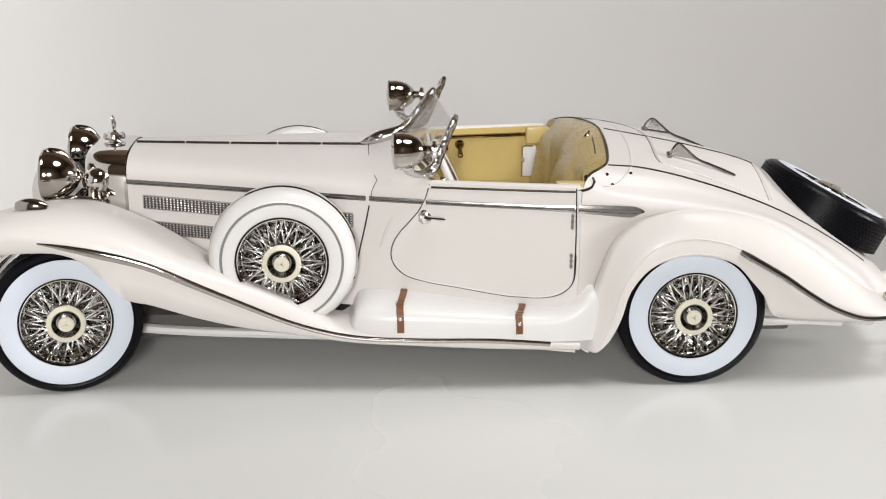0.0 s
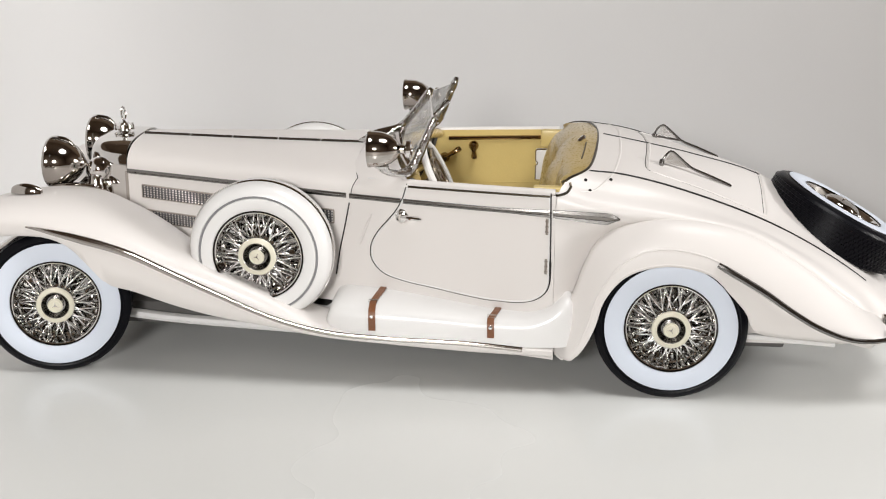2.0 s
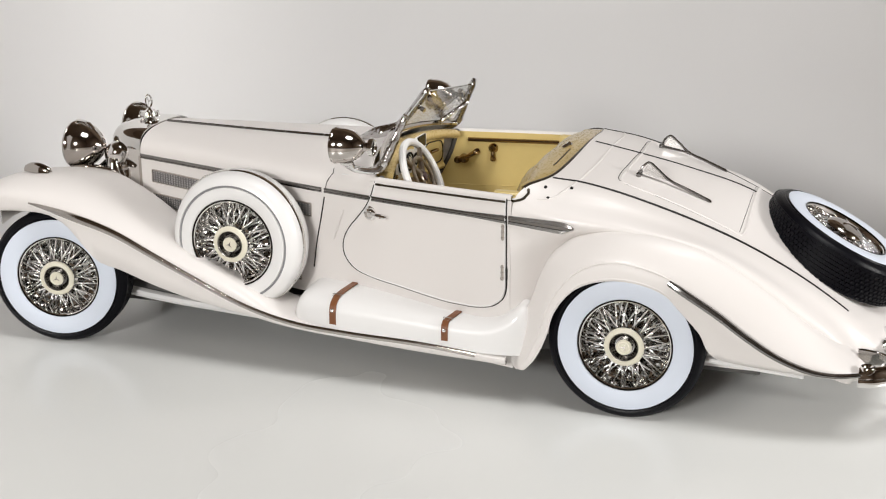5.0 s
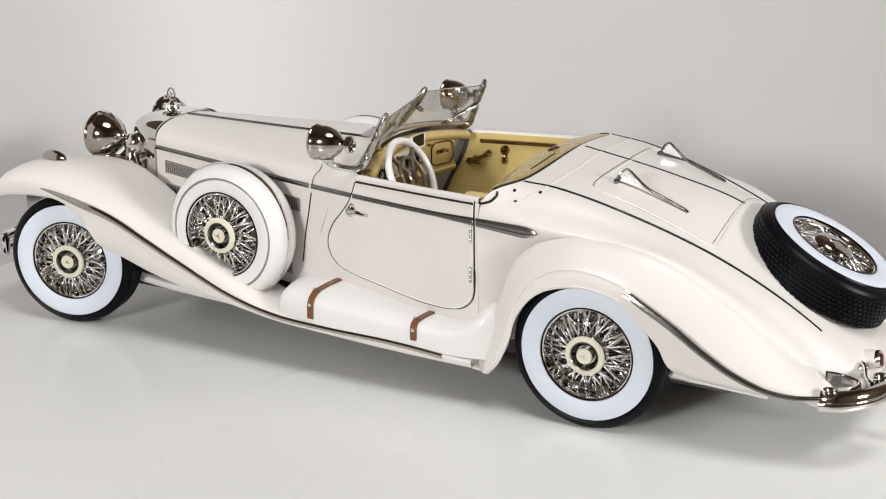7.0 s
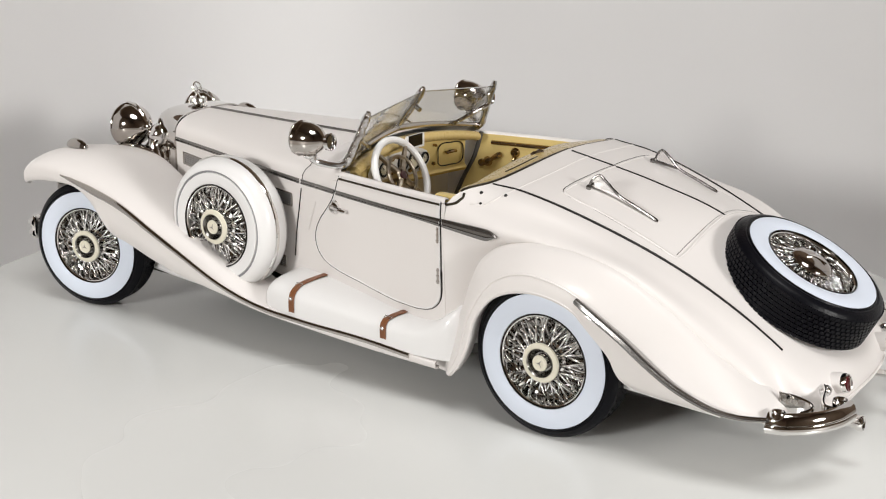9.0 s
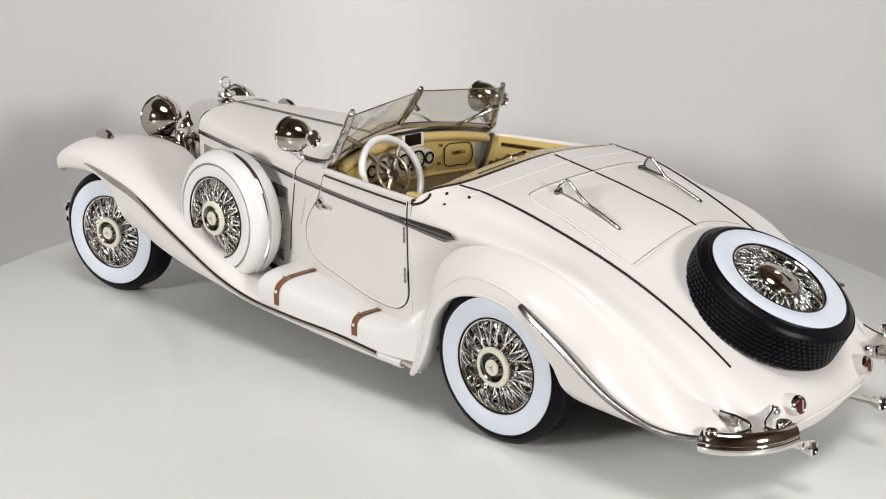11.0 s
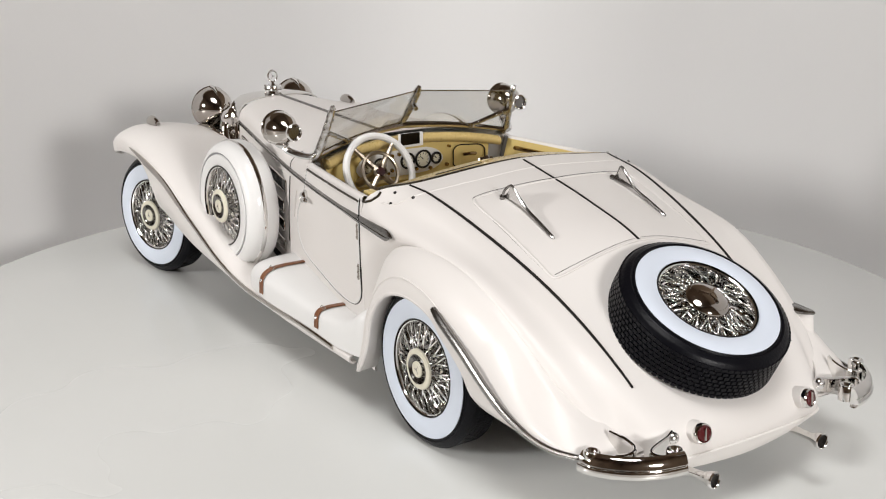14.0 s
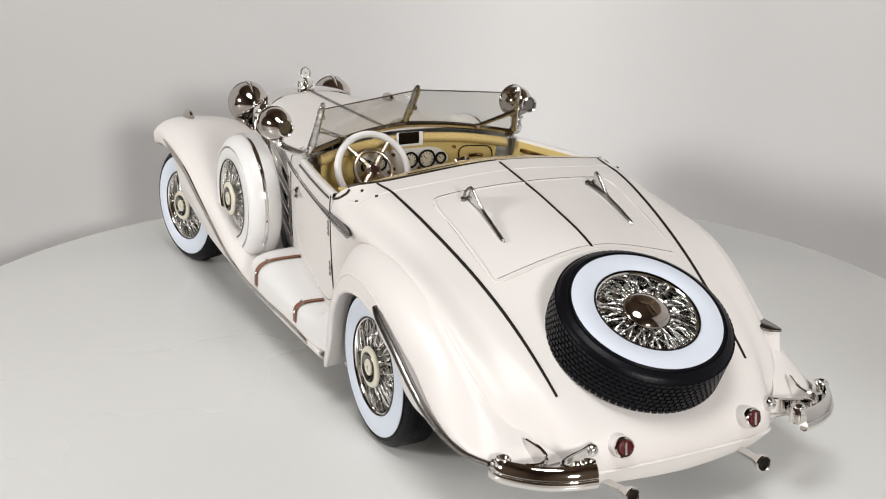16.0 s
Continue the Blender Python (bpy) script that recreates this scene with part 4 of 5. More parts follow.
# ---- windscreen, side spot lamps
def windscreen():
    base = tagged(new("windscreen"), "clear two-pane windscreen with chrome posts")
    base.parent = car
    feet = {-1: (15.2, -36.2, 63.2), 1: (15.2, 36.2, 63.2)}
    tops = {-1: (21.2, -34.4, 77.6), 1: (21.2, 34.4, 77.6)}
    c0, c1 = (6.4, 0, 67.2), (16.6, 0, 80.4)
    for s in (-1, 1):
        bm = form()
        rows = []
        for k in range(13):
            q = k / 12
            lo, hi = Vector(c0).lerp(Vector(feet[s]), q), Vector(c1).lerp(Vector(tops[s]), q)
            lo.z += 0.8 * math.sin(math.pi * q)
            lo.x -= 1.2 * math.sin(math.pi * q)
            rows.append([lo.lerp(hi, j / 6) for j in range(7)])
        grid(bm, rows)
        pane = part("pane", bm, GLASS, base, "clear curved pane", thick=0.25, smooth=False)
        pane.visible_shadow = False
        bm = form()
        tube(bm, [r[-1] for r in rows], 0.2, 6)
        part("pane_edge", bm, CHROME, base, "thin dark top edge")
        bm = form()
        tube(bm, [r[0] + Vector((0, 0, 0.2)) for r in rows], [1.5 - 0.5 * k / 12 for k in range(13)], 8, 0.8)
        part("base_rail", bm, SMOKE, base, "dark chrome base rail")
        # side post
        bm = form()
        lo, hi = Vector(feet[s]), Vector(tops[s])
        post = [lo + Vector((-5.5, 0, -1.2)), lo + Vector((-2.2, 0, -0.6)), lo + Vector((0.4, 0, 1.4)), lo.lerp(hi, 0.3), lo.lerp(hi, 0.5), lo.lerp(hi, 0.75), hi + Vector((0.5, 0, 1.2))]
        tube(bm, spline(post, 16), [0.7, 1.0, 1.1, 1.2, 1.2, 1.2, 1.1, 1.1, 1.1, 1.0, 1.0, 1.0, 0.9, 1.0, 1.0, 0.7], 10, 1.3)
        for q in (0.45, 0.8):
            p = lo.lerp(hi, q)
            tube(bm, [p + Vector((-0.6, -s * 1.6, 0)), p + Vector((0.6, s * 0.6, 0))], 0.75, 8)
        tube(bm, [hi + Vector((0.5, -s * 0.2, 0.9)), hi + Vector((0.7, 0, 2.0))], [1.0, 0.7], 8)
        part("side_post", bm, POST, base, "chrome side post")
        bm = form()
        tube(bm, [lo.lerp(hi, 0.55) + Vector((0.6, -s * 0.4, 0)), Vector((13.2, s * 23.5, 66.0))], [0.8, 0.65], 8)
        turned(bm, [(0.9, -0.6), (0.9, 0.6)], (13.2, s * 23.5, 66.0), (0, 0, 1), 10)
        part("brace", bm, POST, base, "thin chrome brace")
    bm = form()
    post = spline([(-6.4, 0, 64.0), (-2, 0, 65.3), (3, 0, 66.9), (7.5, 0, 69.4), (11, 0, 73.2), (16.4, 0, 80.4), (17.2, 0, 81.6)], 24)
    tube(bm, post, [0.5, 0.9, 1.3, 1.7, 2.0, 2.2, 2.2, 2.1, 1.9, 1.6, 1.35, 1.2, 1.25, 1.25, 1.3, 1.3, 1.3, 1.3, 1.3, 1.35, 1.35, 1.35, 1.2, 0.7], 10)
    tube(bm, [(14.2, 0, 75.2), (16.2, -0.6, 74.4)], 0.8, 8)
    part("centre_post", bm, POST, base, "dark chrome centre post")
    bm = form()
    block(bm, (14.6, -6.6, 62.0), (15.8, 2.6, 66.6), bevel=0.5)
    glass_back = part("mirror_shell", bm, WHITE, base, "white mirror housing")
    bm = form()
    block(bm, (15.6, -6.2, 62.9), (16.1, 1.0, 66.7), bevel=0.2)
    part("mirror", bm, DRUM, base, "small dark mirror", smooth=False)


windscreen()


def spot_lamp(s):
    c = Vector((7.4, -44.2, 71.3)) if s < 0 else Vector((6.6, 42.8, 71.7))
    bm = form()
    turned(bm, [(0, -4.6), (3, -4.3), (4.7, -3.9), (5.3, -3.7), (5.4, -3.1), (5.15, -2.7), (5.2, -1.3), (4.9, 0.7), (4.1, 2.8), (2.8, 4.4), (1.9, 5.1), (1.35, 5.6), (1.3, 6.6), (1.7, 7.0), (2.2, 7.3)], c, (1, 0, 0.02), 36)
    lamp = part("spot_lamp", bm, SMOKE, car, "polished dark chrome side spot lamp")
    bm = form()
    turned(bm, [(2.1, 7.0), (2.6, 7.3), (2.65, 8.2), (2.3, 8.6), (2.0, 8.3), (1.9, 7.8)], c, (1, 0, 0.02), 28)
    mirror_rim = part("rear_mirror", bm, CHROME, lamp, "round chrome mirror at the back")
    bm = form()
    turned(bm, [(1.95, 7.7), (0, 7.75)], c, (1, 0, 0.02), 28)
    part("mirror_glass", bm, TRIM, mirror_rim)
    bm = form()
    tube(bm, spline([(c.x, c.y, 66.8), (c.x + 0.6, c.y - s, 65.0), (c.x + 3, s * 41, 63.6), (c.x + 6.5, s * 38.4, 63.0), (15.2, s * 36.4, 64.2)], 16), [1.9, 2.0, 2.0, 1.9, 1.8, 1.8, 1.75, 1.7, 1.7, 1.7, 1.7, 1.7, 1.7, 1.6, 1.3, 1.0], 10, 0.6)
    turned(bm, [(1.2, 65.4), (2.0, 65.9), (2.2, 66.5), (1.5, 66.9), (1.4, 67.6)], (c.x, c.y, 0), (0, 0, 1), 16)
    part("lamp_arm", bm, CAST, lamp, "curved chrome arm")


for s in (-1, 1):
    spot_lamp(s)


# ---- cockpit
def cockpit():
    bm = form()
    block(bm, (4, -38, 19), (62, 38, 21), bevel=0.4)
    part("cabin_floor", bm, CARPET, car, "tan carpeted floor")
    bm = form()
    grid(bm, [[(2.5, y, z) for z in (20, 40, 60)] for y in np.linspace(-35, 35, 8)])
    part("firewall", bm, WHITE, car, thick=0.5)
    for s in (-1, 1):
        bm = form()
        grid(bm, [[(x, s * (side_y(x, 50) - 1.8), z) for z in (21, 40, 60.6)] for x in np.linspace(2, 15, 6)])
        part("kick_panel", bm, WHITE, car, "pale kick panel", thick=0.4)
        bm = form()
        tube(bm, spline([(15.4, s * (side_y(15, 60) - 2.8), 61), (12.6, s * (side_y(13, 52) - 2.8), 52), (8.6, s * (side_y(9, 44) - 2.8), 44), (5.6, s * (side_y(6, 36) - 2.8), 36), (4.6, s * (side_y(5, 28) - 2.8), 27)], 14), 0.8, 8)
        part("door_seal", bm, UNDER, car, "dark door seal")
    # padded roll under the screen
    bm = form()
    rows = []
    for y in np.linspace(-33, 33, 40):
        u = abs(y) / 36
        x, z = 8.8 + 7.2 * u ** 1.3, 63.4 - 3.6 * u ** 2.4
        rows.append([(x + dx, y, z + dz) for dx, dz in spline([(-3.4, 0.6), (-1.6, 1.1), (0.4, 1.3), (1.8, 0.7), (2.3, -0.3), (2.0, -1.2), (1.0, -1.8), (-1.8, -1.9)], 18)])
    made = grid(bm, rows)
    bm.faces.new(made[0]), bm.faces.new(made[-1])
    part("scuttle_pad", bm, SEAT, car, "tan leather scuttle pad", 60)
    # dashboard
    bm = form()
    rows = []
    for y in np.linspace(-31.6, 31.6, 36):
        u = abs(y) / 36
        x = 6.2 + 6.5 * u ** 1.6
        rows.append([(x + dx, y, z) for dx, z in ((2.6, 63.2 - 2 * u), (1.6, 61), (0.6, 58), (0.2, 54), (0.4, 50.5), (1.2, 49.2), (0.6, 48.2), (-2, 48))])
    grid(bm, rows)
    dash = part("dashboard", bm, HIDE, car, "tan dashboard with white gauge panel", 50)

    def face(y, dx=0.0):
        return 6.9 + 6.5 * (abs(y) / 36) ** 1.6 + dx
    bm = form()
    rows = []
    for k in range(25):
        y = -19 + 34 * k / 24
        h = 4.5 * max(0.02, 1 - abs((y + 2) / 17.05) ** 4) ** 0.5
        rows.append([(face(y, 0.35), y, 55.2 + q * h) for q in (-1, -0.9, 0, 0.9, 1)])
    grid(bm, rows)
    panel = part("gauge_panel", bm, WHITE, dash, "white gauge panel", 50, 0.2)
    for y, z, r in ((-14.5, 55.2, 2.0), (-9.5, 55.4, 2.3), (1.8, 55.4, 2.6), (7.6, 55.4, 3.0), (12.4, 55.4, 1.9)):
        x = face(y, 0.4)
        bm = form()
        turned(bm, [(r + 0.1, 0.0), (r + 0.2, 0.5), (r - 0.1, 0.7), (r - 0.55, 0.4)], (x, y, z), (1, 0, 0), 28)
        gauge = part("gauge", bm, SEAM, dash, "round gauge with dark ring")
        bm = form()
        turned(bm, [(r - 0.3, 0.2), (0, 0.25)], (x, y, z), (1, 0, 0), 28)
        part("gauge_face", bm, CREAM, gauge)
        bm = form()
        for k in range(9):
            a = radians(-40 + k * 32.5)
            d = Vector((0, math.cos(a), math.sin(a)))
            tube(bm, [Vector((x + 0.3, y, z)) + d * (r * 0.55), Vector((x + 0.3, y, z)) + d * (r * 0.75)], 0.11, 5)
        tube(bm, [(x + 0.35, y, z), (x + 0.35, y - r * 0.4, z + r * 0.4)], 0.14, 5)
        part("gauge_dial", bm, SEAM, gauge, smooth=False)
    for y, z in ((-4.5, 57.8), (-4.5, 53), (-1.6, 58), (4.9, 52.4), (10.2, 52.2), (-6.2, 52.2), (16.2, 52.8)):
        bm = form()
        turned(bm, [(0.65, 0), (0.7, 0.5), (0.5, 0.9), (0, 1.0)], (face(y, 0.5), y, z), (1, 0, 0), 12)
        part("dash_knob", bm, BRONZE, dash, "small dark knob")
    bm = form()
    line = [(face(y, 0.4), y, z) for y, z in spline([(18.8, 52.4), (18.8, 57), (20, 58.6), (25, 58.8), (29, 58.2), (30, 56.6), (29.8, 52.6), (28.5, 51.4), (24, 51.2), (20, 51.4), (18.8, 52.4)], 50)[:-1]]
    tube(bm, line, 0.22, 6, loop=True, up=(1, 0, 0))
    part("glovebox_joint", bm, SEAM, dash)
    bm = form()
    tube(bm, spline([(face(22.2, 0.7), 22.2, 55.6), (face(24.6, 1.2), 24.6, 55.9), (face(26.6, 0.7), 26.6, 55.6)], 8), 0.6, 8)
    turned(bm, [(0.5, 0), (0.5, 1.2), (0, 1.4)], (face(16.9, 0.3), 16.9, 59), (1, 0, 0), 10)
    part("glovebox_pull", bm, BRONZE, dash, "bronze glovebox pull")
    # steering wheel
    hub, away = Vector((21.6, -17.8, 57.0)), Vector((0.90, 0, 0.44)).normalized()
    turn = Vector((0, 0, 1)).rotation_difference(away).to_matrix()

    def rim(r, k, n=56, h=0.0):
        a = k * math.tau / n
        return hub + turn @ Vector((r * math.cos(a), r * math.sin(a), h))
    bm = form()
    tube(bm, [rim(11.7, k) for k in range(56)], 1.15, 10, loop=True, up=away)
    wheel = part("steering_wheel", bm, WHITE, car, "white steering wheel with chrome spokes")
    bm = form()
    tube(bm, [rim(6.2, k, 40, 0.4) for k in range(40)], 0.62, 8, loop=True, up=away)
    part("horn_ring", bm, BRASSY, wheel, "chrome horn ring")
    for a in (40, 140, 220, 320):
        bm = form()
        d = Vector((math.cos(radians(a)), math.sin(radians(a)), 0))
        tube(bm, [hub + turn @ (d * 1.2), hub + turn @ (d * 6 + Vector((0, 0, -0.2))), hub + turn @ (d * 11.4)], [1.1, 0.9, 0.7], 8)
        part("wheel_arm", bm, BRASSY, wheel, "chrome steering wheel arm")
    bm = form()
    turned(bm, [(2.2, -1.4), (2.6, -0.4), (2.5, 0.6), (1.9, 1.0)], hub, away, 24)
    tube(bm, [hub + turn @ Vector((0, 0, -1)), hub + turn @ Vector((0, 0, -16))], 1.4, 10)
    part("column", bm, BRASSY, wheel, "chrome steering column")
    bm = form()
    turned(bm, [(1.6, 0.8), (1.3, 1.2), (0, 1.35)], hub, away, 24)
    part("horn_button", bm, GARNET, wheel, "dark red horn button")
    # bench: cushion and padded back that rolls into the deck rim
    bm = form()
    rows = []
    for k in range(49):
        y = -40.6 + 81.2 * k / 48
        u = abs(y) / 42
        p = deck_point(abs(y) / 32.8 if abs(y) < 32.8 else 1 + (abs(y) - 32.8) / 9.4, 0)
        rx, rz = p[0] - 0.3, p[2] - 0.3
        puff = 1.6 * abs(math.sin(y / 38 * math.pi)) ** 0.7 - 0.8
        fx = 56.0 - puff * 1.4 + 0.8 * u ** 3
        drop = (1 - u ** 4)
        rows.append([(rx, y, rz), (rx - 2.2, y, rz + 0.15 * drop), (rx - 5.5 * (0.4 + 0.6 * drop), y, rz + 0.2 * drop - 0.3), (fx + (rx - fx) * 0.40, y, rz - 0.7), (fx + 1.9, y, rz - 3.8), (fx + 0.2, y, rz - 9), (fx - 1.4, y, 47), (fx - 2.4, y, 36), (fx - 2.4, y, 28)])
    smooth_rows = [spline(r, 26) for r in rows]
    grid(bm, smooth_rows)
    back = part("seat_back", bm, SEAT, car, "tan leather padded seat back", 60, 0.4)
    for s in (-1, 1):
        bm = form()
        rows = []
        for i in range(15):
            q = -1 + i / 7
            row = []
            for j in range(15):
                w = j / 14
                z = 36 + w * (29.0 - 7.0 * abs(q) ** 2.6)
                edge = (1 - abs(q) ** 2.5) * (1 - max(0.0, (w - 0.55) / 0.45) ** 2.2)
                row.append((57.3 + (z - 52) * 0.13 - 5.2 * max(0.0, edge) ** 0.6, s * 19.5 + q * 15.5, z))
            rows.append(row)
        grid(bm, rows)
        part("back_cushion", bm, SEAT, back, "rounded back cushion", 60, 0.3)
        bm = form()
        block(bm, (28, s * 20 - 17, 30), (54, s * 20 + 17, 38), bevel=3)
        part("seat_cushion", bm, SEAT, car, "tan leather seat cushion")
        bm = form()
        block(bm, (22, s * 20 - 16, 21), (54, s * 20 + 16, 30), bevel=0.8)
        part("seat_base", bm, UNDER, car)
        bm = form()
        block(bm, (49.6, s * 37.6 - 1.6, 44), (54.4, s * 37.6 + 1.6, 54.5), bevel=0.4)
        bracket = part("seat_bracket", bm, WHITE, car, "white seat bracket")
        bm = form()
        for y in (s * 37.6 - s * 1.7,):
            tube(bm, [(x, y, z) for x, z in ((49.5, 44), (49.5, 49.0), (50.2, 49.6), (50.2, 50.2), (49.5, 50.8), (49.5, 54.3), (50.2, 54.8), (53.2, 54.8))], 0.22, 6, up=(0, 1, 0))
        part("bracket_edge", bm, SMOKE, bracket)
    # clasp on the far cushion, and the seam between the cushions and the rim band
    bm = form()
    tube(bm, spline([(63.6, -10.6, 67.9), (64.6, -9.6, 68.4), (65.2, -8.4, 68.7), (64.8, -7.4, 68.5), (65.6, -6.6, 68.5)], 10), [0.4, 0.6, 0.75, 0.6, 0.75, 0.85, 0.6, 0.55, 0.6, 0.35], 8)
    part("top_clasp", bm, CHROME, back, "small chrome clasp")
    bm = form()
    line = []
    for k in range(21):
        y = -26 + 15 * k / 20
        p = deck_point(abs(y) / 32.8, 0)
        line.append((p[0] - 3.6, y, p[2] - 0.22))
    tube(bm, line, 0.24, 6)
    part("cushion_seam", bm, RIM, back, "dark cushion seam")
    # dark bead along the deck rim
    for s in (-1, 1):
        bm = form()
        line = [deck_point(2.0 * k / 40, 0) for k in range(41)]
        low = 0.08 if s < 0 else -0.1          # the kerb-side half sits deeper in the leather
        tube(bm, [(p[0] - 0.1, s * p[1], p[2] + low) for p in line], [0.2 + (0.2 if s < 0 else 0.02) * min(1, k / 12) for k in range(41)], 6)
        part("rim_bead", bm, RIM, car, "dark chrome cockpit rim")
        bm = form()
        block(bm, (51.0, s * 40.2 - 1.7, 55), (60.0, s * 40.2 + 1.7, 61.0), bevel=0.9)
        part("corner_pad", bm, HIDE, back, "tan leather corner pad")
        bm = form()
        hook = [deck_point(u, v) for u, v in spline([(2.0, 0.012), (2.2, 0.022), (2.4, 0.022), (2.6, 0.015), (2.72, 0.004), (2.75, 0.0)], 18)]
        tube(bm, [(57.0, s * 45.4, 59.6)] + [(p[0], s * (p[1] + 0.1), p[2] + 0.1) for p in reversed(hook)], 0.38, 6)
        part("rim_corner", bm, RIM, car, "thin dark chrome corner hook")
        bm = form()
        block(bm, (57.4, s * 43.4 - 1.8, 53.6), (60.6, s * 43.4 + 1.5, 60.2), bevel=0.7)
        part("corner_pillar", bm, PAINT, tail)
        for x, y in ((66.0, 40.4), (73.2, 39.2), (67.3, 42.7)):
            p = deck_at(x, y)
            bm = form()
            turned(bm, [(0.5, -0.2), (0.46, 0.2), (0.3, 0.35), (0.2, 0.2), (0, 0.2)], (x, s * y, p[2]), (0.1, s * 0.5, 0.9), 12)
            part("rivet", bm, SEAM, tail, "small dark rivet")


cockpit()


# ---- tail fittings
def luggage_rail(s):
    bm = form()

    def on(x, y, h):
        p = deck_at(x, s * y)
        return (x, s * y, p[2] + h)
    a, b, apex, joint = on(88.7, 20.6, 0.5), on(88.9, 18.6, 0.5), on(91.4, 19.7, 4.7), on(97.6, 19.4, 1.5)
    tube(bm, spline([a, on(89.6, 20.5, 2.9), apex, on(94.0, 19.7, 3.6), joint, on(103, 19.6, 0.9), on(109.8, 19.8, 0.3)], 34), [0.36] * 14 + [0.42 + 0.006 * k for k in range(19)] + [0.3], 8)
    tube(bm, spline([b, on(93.2, 18.9, 0.9), joint], 10), 0.36, 7)
    tube(bm, [a, b], 0.4, 7)
    for foot in (a, b):
        turned(bm, [(0.75, -0.7), (0.7, -0.1), (0.85, 0.2), (0.5, 0.7), (0, 0.85)], foot, (0.2, 0, 1), 10)
    rail = part("luggage_rail", bm, TRIM, tail, "thin chrome luggage rail")
    bm = form()
    low = np.array(a) * 0.5 + np.array(b) * 0.5 + np.array((0.5, 0, 0))
    back = np.array(joint) * 0.9 + np.array(apex) * 0.1 + np.array((0, 0, -0.6))
    v = [bm.verts.new(tuple(np.array(p) + np.array((0, d, 0)))) for d in (-0.25, 0.25) for p in (low, apex, back)]
    for f in ((0, 1, 2), (5, 4, 3), (0, 3, 4, 1), (1, 4, 5, 2), (2, 5, 3, 0)):
        bm.faces.new([v[i] for i in f])
    part("rail_wing", bm, CAST, rail, "pointed chrome wing", smooth=False)
    return rail


def tail_lamp(s):
    c, way = Vector((163.9, s * 18 + (1.0 if s > 0 else 0), 22.8)), Vector((0.95, s * 0.12, 0.22)).normalized()
    bm = form()
    turned(bm, [(2.8, -5), (2.75, -2.6), (2.7, -0.9), (2.65, -0.4), (2.4, -0.2)], c, way, 28)
    lamp = part("tail_lamp", bm, PAINT, car, "round tail lamp with ruby lens on a cream pod")
    bm = form()
    turned(bm, [(2.5, -1.0), (2.6, 0.2), (2.45, 0.7), (2.1, 0.95), (1.9, 0.6)], c, way, 28)
    part("bezel", bm, CHROME, lamp, "chrome bezel")
    bm = form()
    turned(bm, [(1.95, 0.5), (1.6, 1.0), (0, 1.3)], c, way, 24)
    part("lens", bm, RED, lamp, "dark ruby lens")
    bm = form()
    tube(bm, [c + way * 1.15 + Vector((0.35, 0, -1.5)), c + way * 1.15 + Vector((0, 0, 1.5))], 0.28, 6)
    part("lens_bar", bm, CHROME, lamp)


def exhaust(s):
    bm = form()
    tube(bm, spline([(128, s * 22, 11.5), (150, s * 20.5, 12), (166, s * 19.1, 13.0)], 14), 1.05, 12)
    turned(bm, [(1.1, -3), (1.4, -1.6), (2.0, -0.6), (2.15, 0.6), (1.8, 0.9), (1.5, 0.4), (1.45, -2), (0, -2)], (169.0, s * 18.9, 13.2), (0.99, -s * 0.08, 0.06), 20)
    pipe = part("exhaust_pipe", bm, CHROME, car, "chrome exhaust tail pipe")
    bm = form()
    turned(bm, [(1.75, 0.55), (0.9, 0.35), (0, 0.35)], (169.0, s * 18.9, 13.2), (0.99, -s * 0.08, 0.06), 20)
    part("pipe_mouth", bm, DRUM, pipe, "dark pipe mouth")


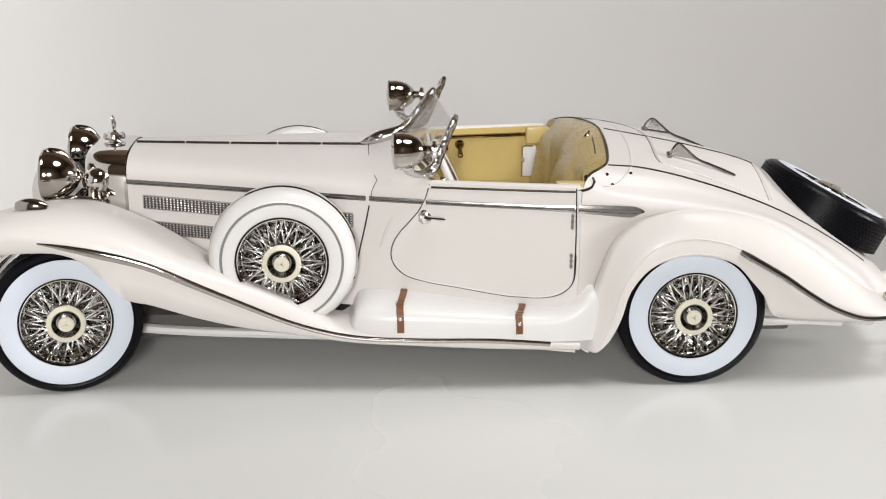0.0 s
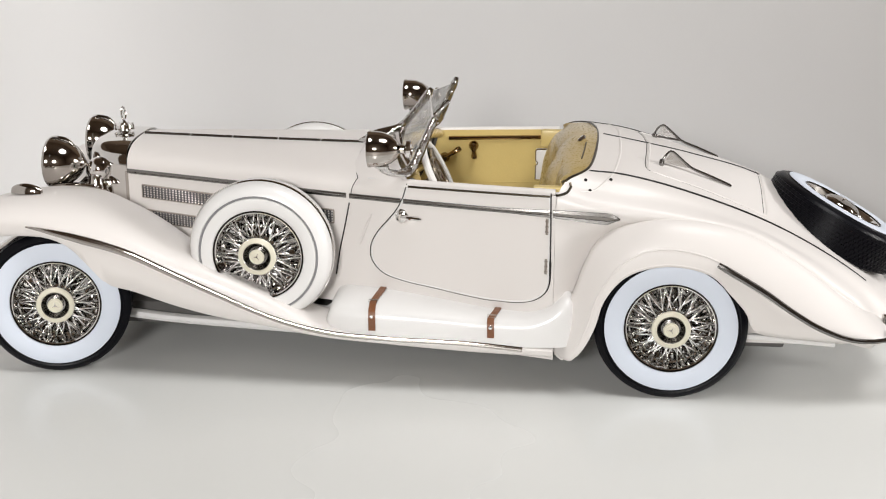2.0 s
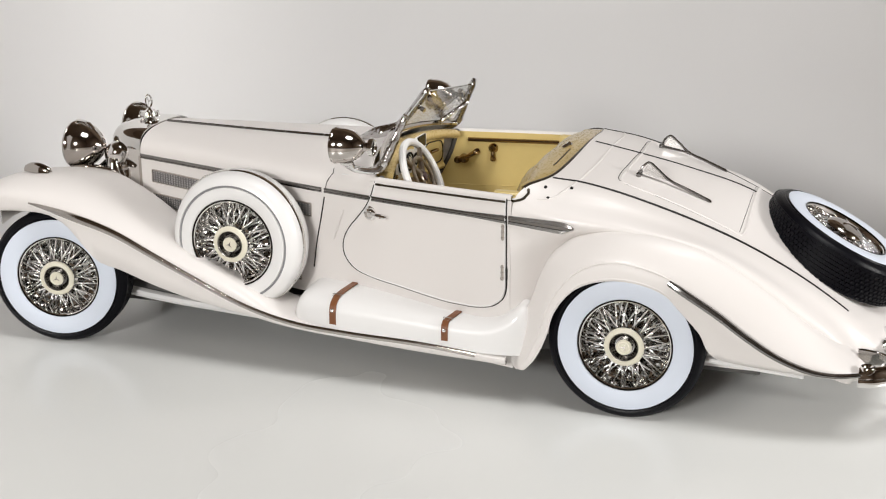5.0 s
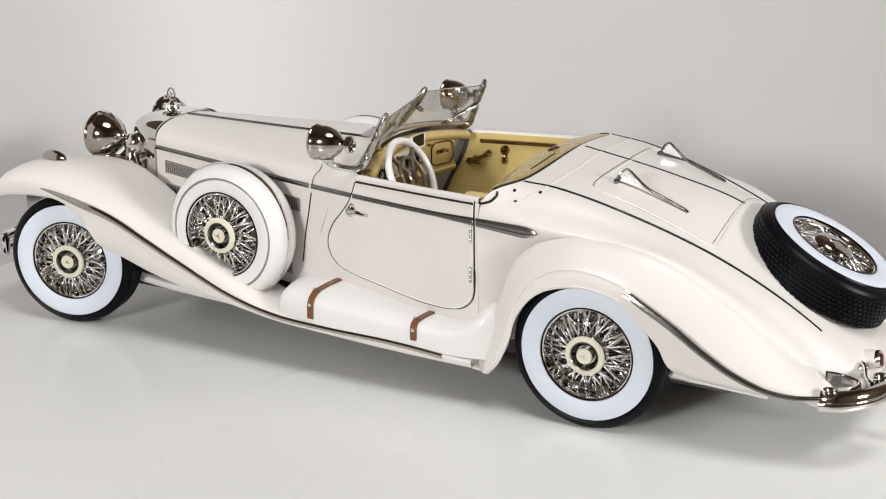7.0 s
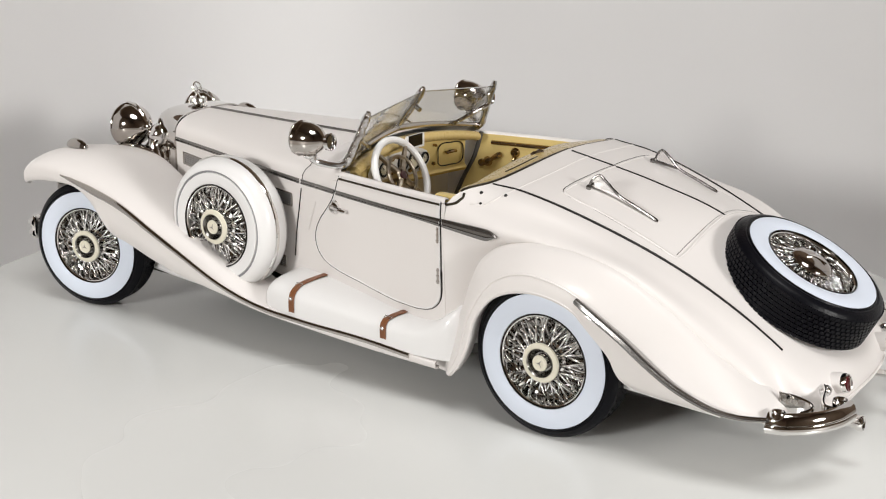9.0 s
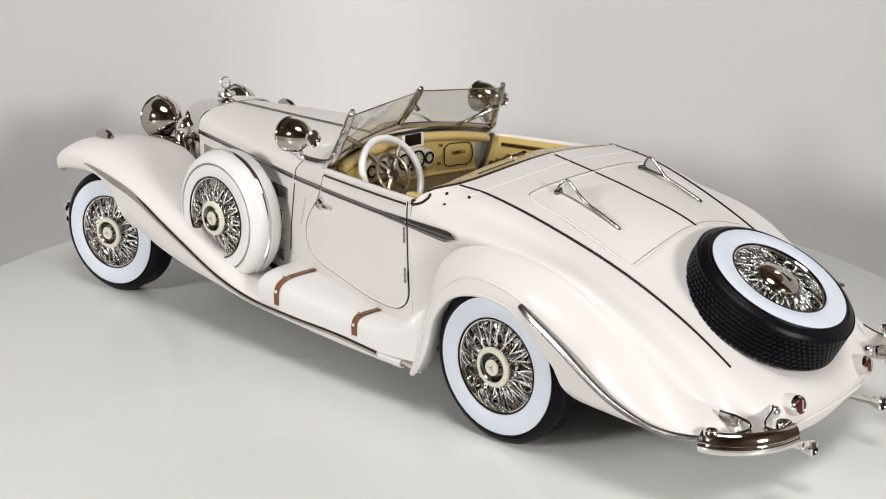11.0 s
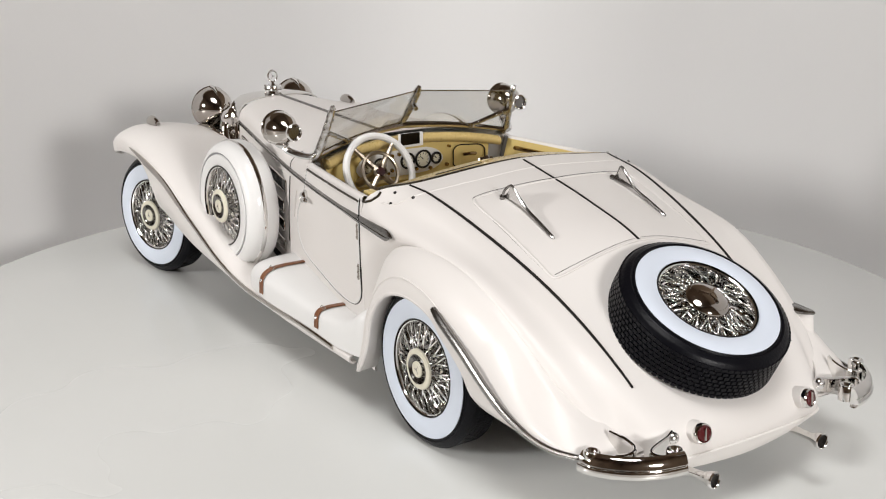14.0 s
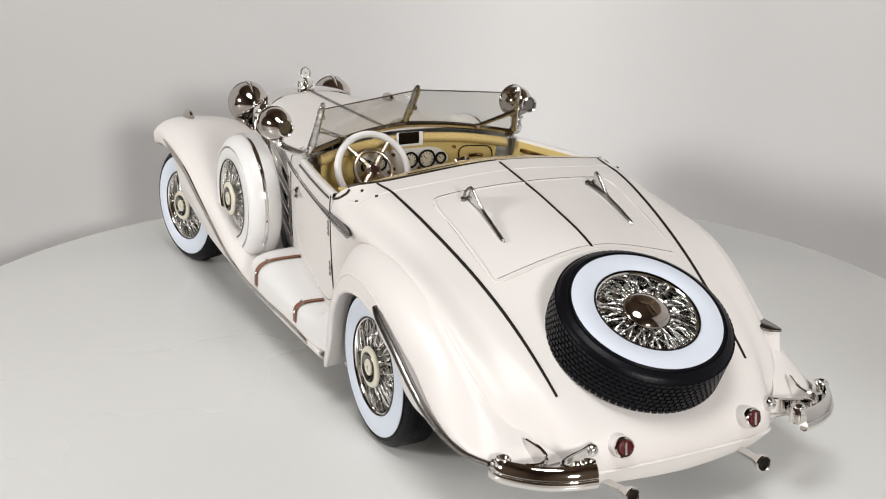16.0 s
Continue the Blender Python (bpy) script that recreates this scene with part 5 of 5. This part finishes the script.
def bumperette(s):
    dx, dy, dz = (-1.2, 3.0, 0.9) if s > 0 else (0, 0, 0)          # the kerb-side one sits a little wider and higher
    path = spline([(154.2 + dx, 46.6 + dy, 19.6 + dz), (156 + dx, 46.6 + dy, 19.8 + dz), (160.8 + dx, 44.2 + dy, 19.9 + dz), (165.4 + dx, 39.5 + dy, 20 + dz), (168.2 + dx, 34 + dy, 20.1 + dz), (169.4 + dx, 28.6 + dy, 20.2 + dz)], 36)
    bm = form()
    rows = []
    for i, p in enumerate(path):
        a, b = Vector(path[max(i - 1, 0)]), Vector(path[min(i + 1, 35)])
        out = (b - a).normalized().cross(Vector((0, 0, 1)))
        out = out if out.x > 0 or out.y > 0 else -out
        q = Vector(p)
        rows.append([(q + out * o + Vector((0, 0, z)))[:] for o, z in ((-1.0, 2.5), (-0.8, 2.8), (-0.3, 2.65), (0.2, 2.2), (0.62, 1.6), (0.92, 0.9), (1.05, 0.35), (0.7, 0.2), (0.75, -0.05), (1.15, -0.2), (1.35, -0.7), (1.35, -1.4), (1.0, -2.2), (0.2, -2.7), (-0.9, -2.5))])
    made = grid(bm, [[(x, s * y, z) for x, y, z in r] for r in rows], True)
    bm.faces.new(made[0]), bm.faces.new(made[-1])
    blade = part("bumperette", bm, CHROME, car, "fluted chrome rear bumperette", 30)
    for x, y in ((156.4, 45.4), (166.4, 29.2)):
        bm = form()
        turned(bm, [(1.9, -3.6), (2.0, 0.1), (1.75, 0.5), (1.45, 0.5), (1.2, 0.1), (0.8, -0.8), (0.5, -0.5), (0, -0.4)], (x + dx, s * (y + dy), 22.4 + dz), (0, 0, 1), 24)
        part("scroll_end", bm, CHROME, blade, "round scroll end")
    # upright strap brackets that curl from the tail to the blade
    for plan, low, high in (([(153.6, 37.6), (155.4, 37.0), (158.4, 36.4), (161.2, 36.8), (162.6, 38.6), (162.0, 40.4), (160.6, 41.8)], 20.4, 24.8),
                            ([(160.6, 24.6), (161.8, 27.0), (162.6, 30.4), (163.6, 33.6), (164.8, 34.9), (166.6, 34.4), (167.8, 32.6)], 20.6, 24.0)):
        way = spline([(x, y, 0) for x, y in plan], 26)
        bm = form()
        rows = []
        for i, p in enumerate(way):
            d = (Vector(way[min(i + 1, 25)]) - Vector(way[max(i - 1, 0)])).normalized()
            out = Vector((-d.y, d.x, 0)) * 0.45
            q = i / 25
            top, foot = high + (22.5 - high) * q, low + (18.6 - low) * min(1, q * 2.5)
            ring = [(out, top - 0.3), (out * 0.4, top), (out * -0.4, top), (-out, top - 0.3), (-out, foot), (out, foot)]
            rows.append([(p[0] + o.x + dx, s * (p[1] + o.y + dy), z + dz) for o, z in ring])
        made = grid(bm, rows, True)
        bm.faces.new(made[0]), bm.faces.new(made[-1])
        part("bumper_arm", bm, CHROME, blade, "curled chrome bumper arm", 30)
    bm = form()
    turned(bm, [(1.5, -2.2), (1.5, 0.4), (1.1, 1.1), (0.5, 1.4), (0, 1.45)], (161.2 + dx, s * (24.8 + dy), 22.4 + dz), (0.75, s * 0.1, 0.65), 18)
    part("bumper_bolt", bm, CAST, blade, "round chrome mounting boss")


for s in (-1, 1):
    luggage_rail(s)
    tail_lamp(s)
    exhaust(s)
    bumperette(s)


def plate_housing():
    """A white block on the kerb-side rear fender with a flat chrome lamp on top, tapering to the rear."""
    def ring(z, grow, slope=0.0, n=32):
        pts = []
        for k in range(n):
            c, d = math.cos(k * math.tau / n), math.sin(k * math.tau / n)
            a = math.copysign(abs(c) ** 0.45, c)
            b = math.copysign(abs(d) ** 0.45, d)
            pts.append((137.3 + a * (5.8 + grow) + b * 1.2, 42.8 + b * (2.5 + grow) * (1 - 0.28 * a), z - slope * a))
        return pts
    bm = form()
    made = grid(bm, [ring(18, 1.6), ring(24, 1.0), ring(29, 0.3), ring(33.4, -0.2), ring(34.0, -0.5)], True)
    bm.faces.new(made[-1])
    block_part = part("lamp_housing", bm, PAINT, car, "white block on the rear fender", 40)
    bm = form()
    made = grid(bm, [ring(33.8, -0.1), ring(34.0, 0.25), ring(34.5, 0.2), ring(34.7, -0.15)], True)
    bm.faces.new(made[-1])
    part("plate_lamp", bm, TRIM, block_part, "flat chrome lamp cap", 40)


plate_housing()
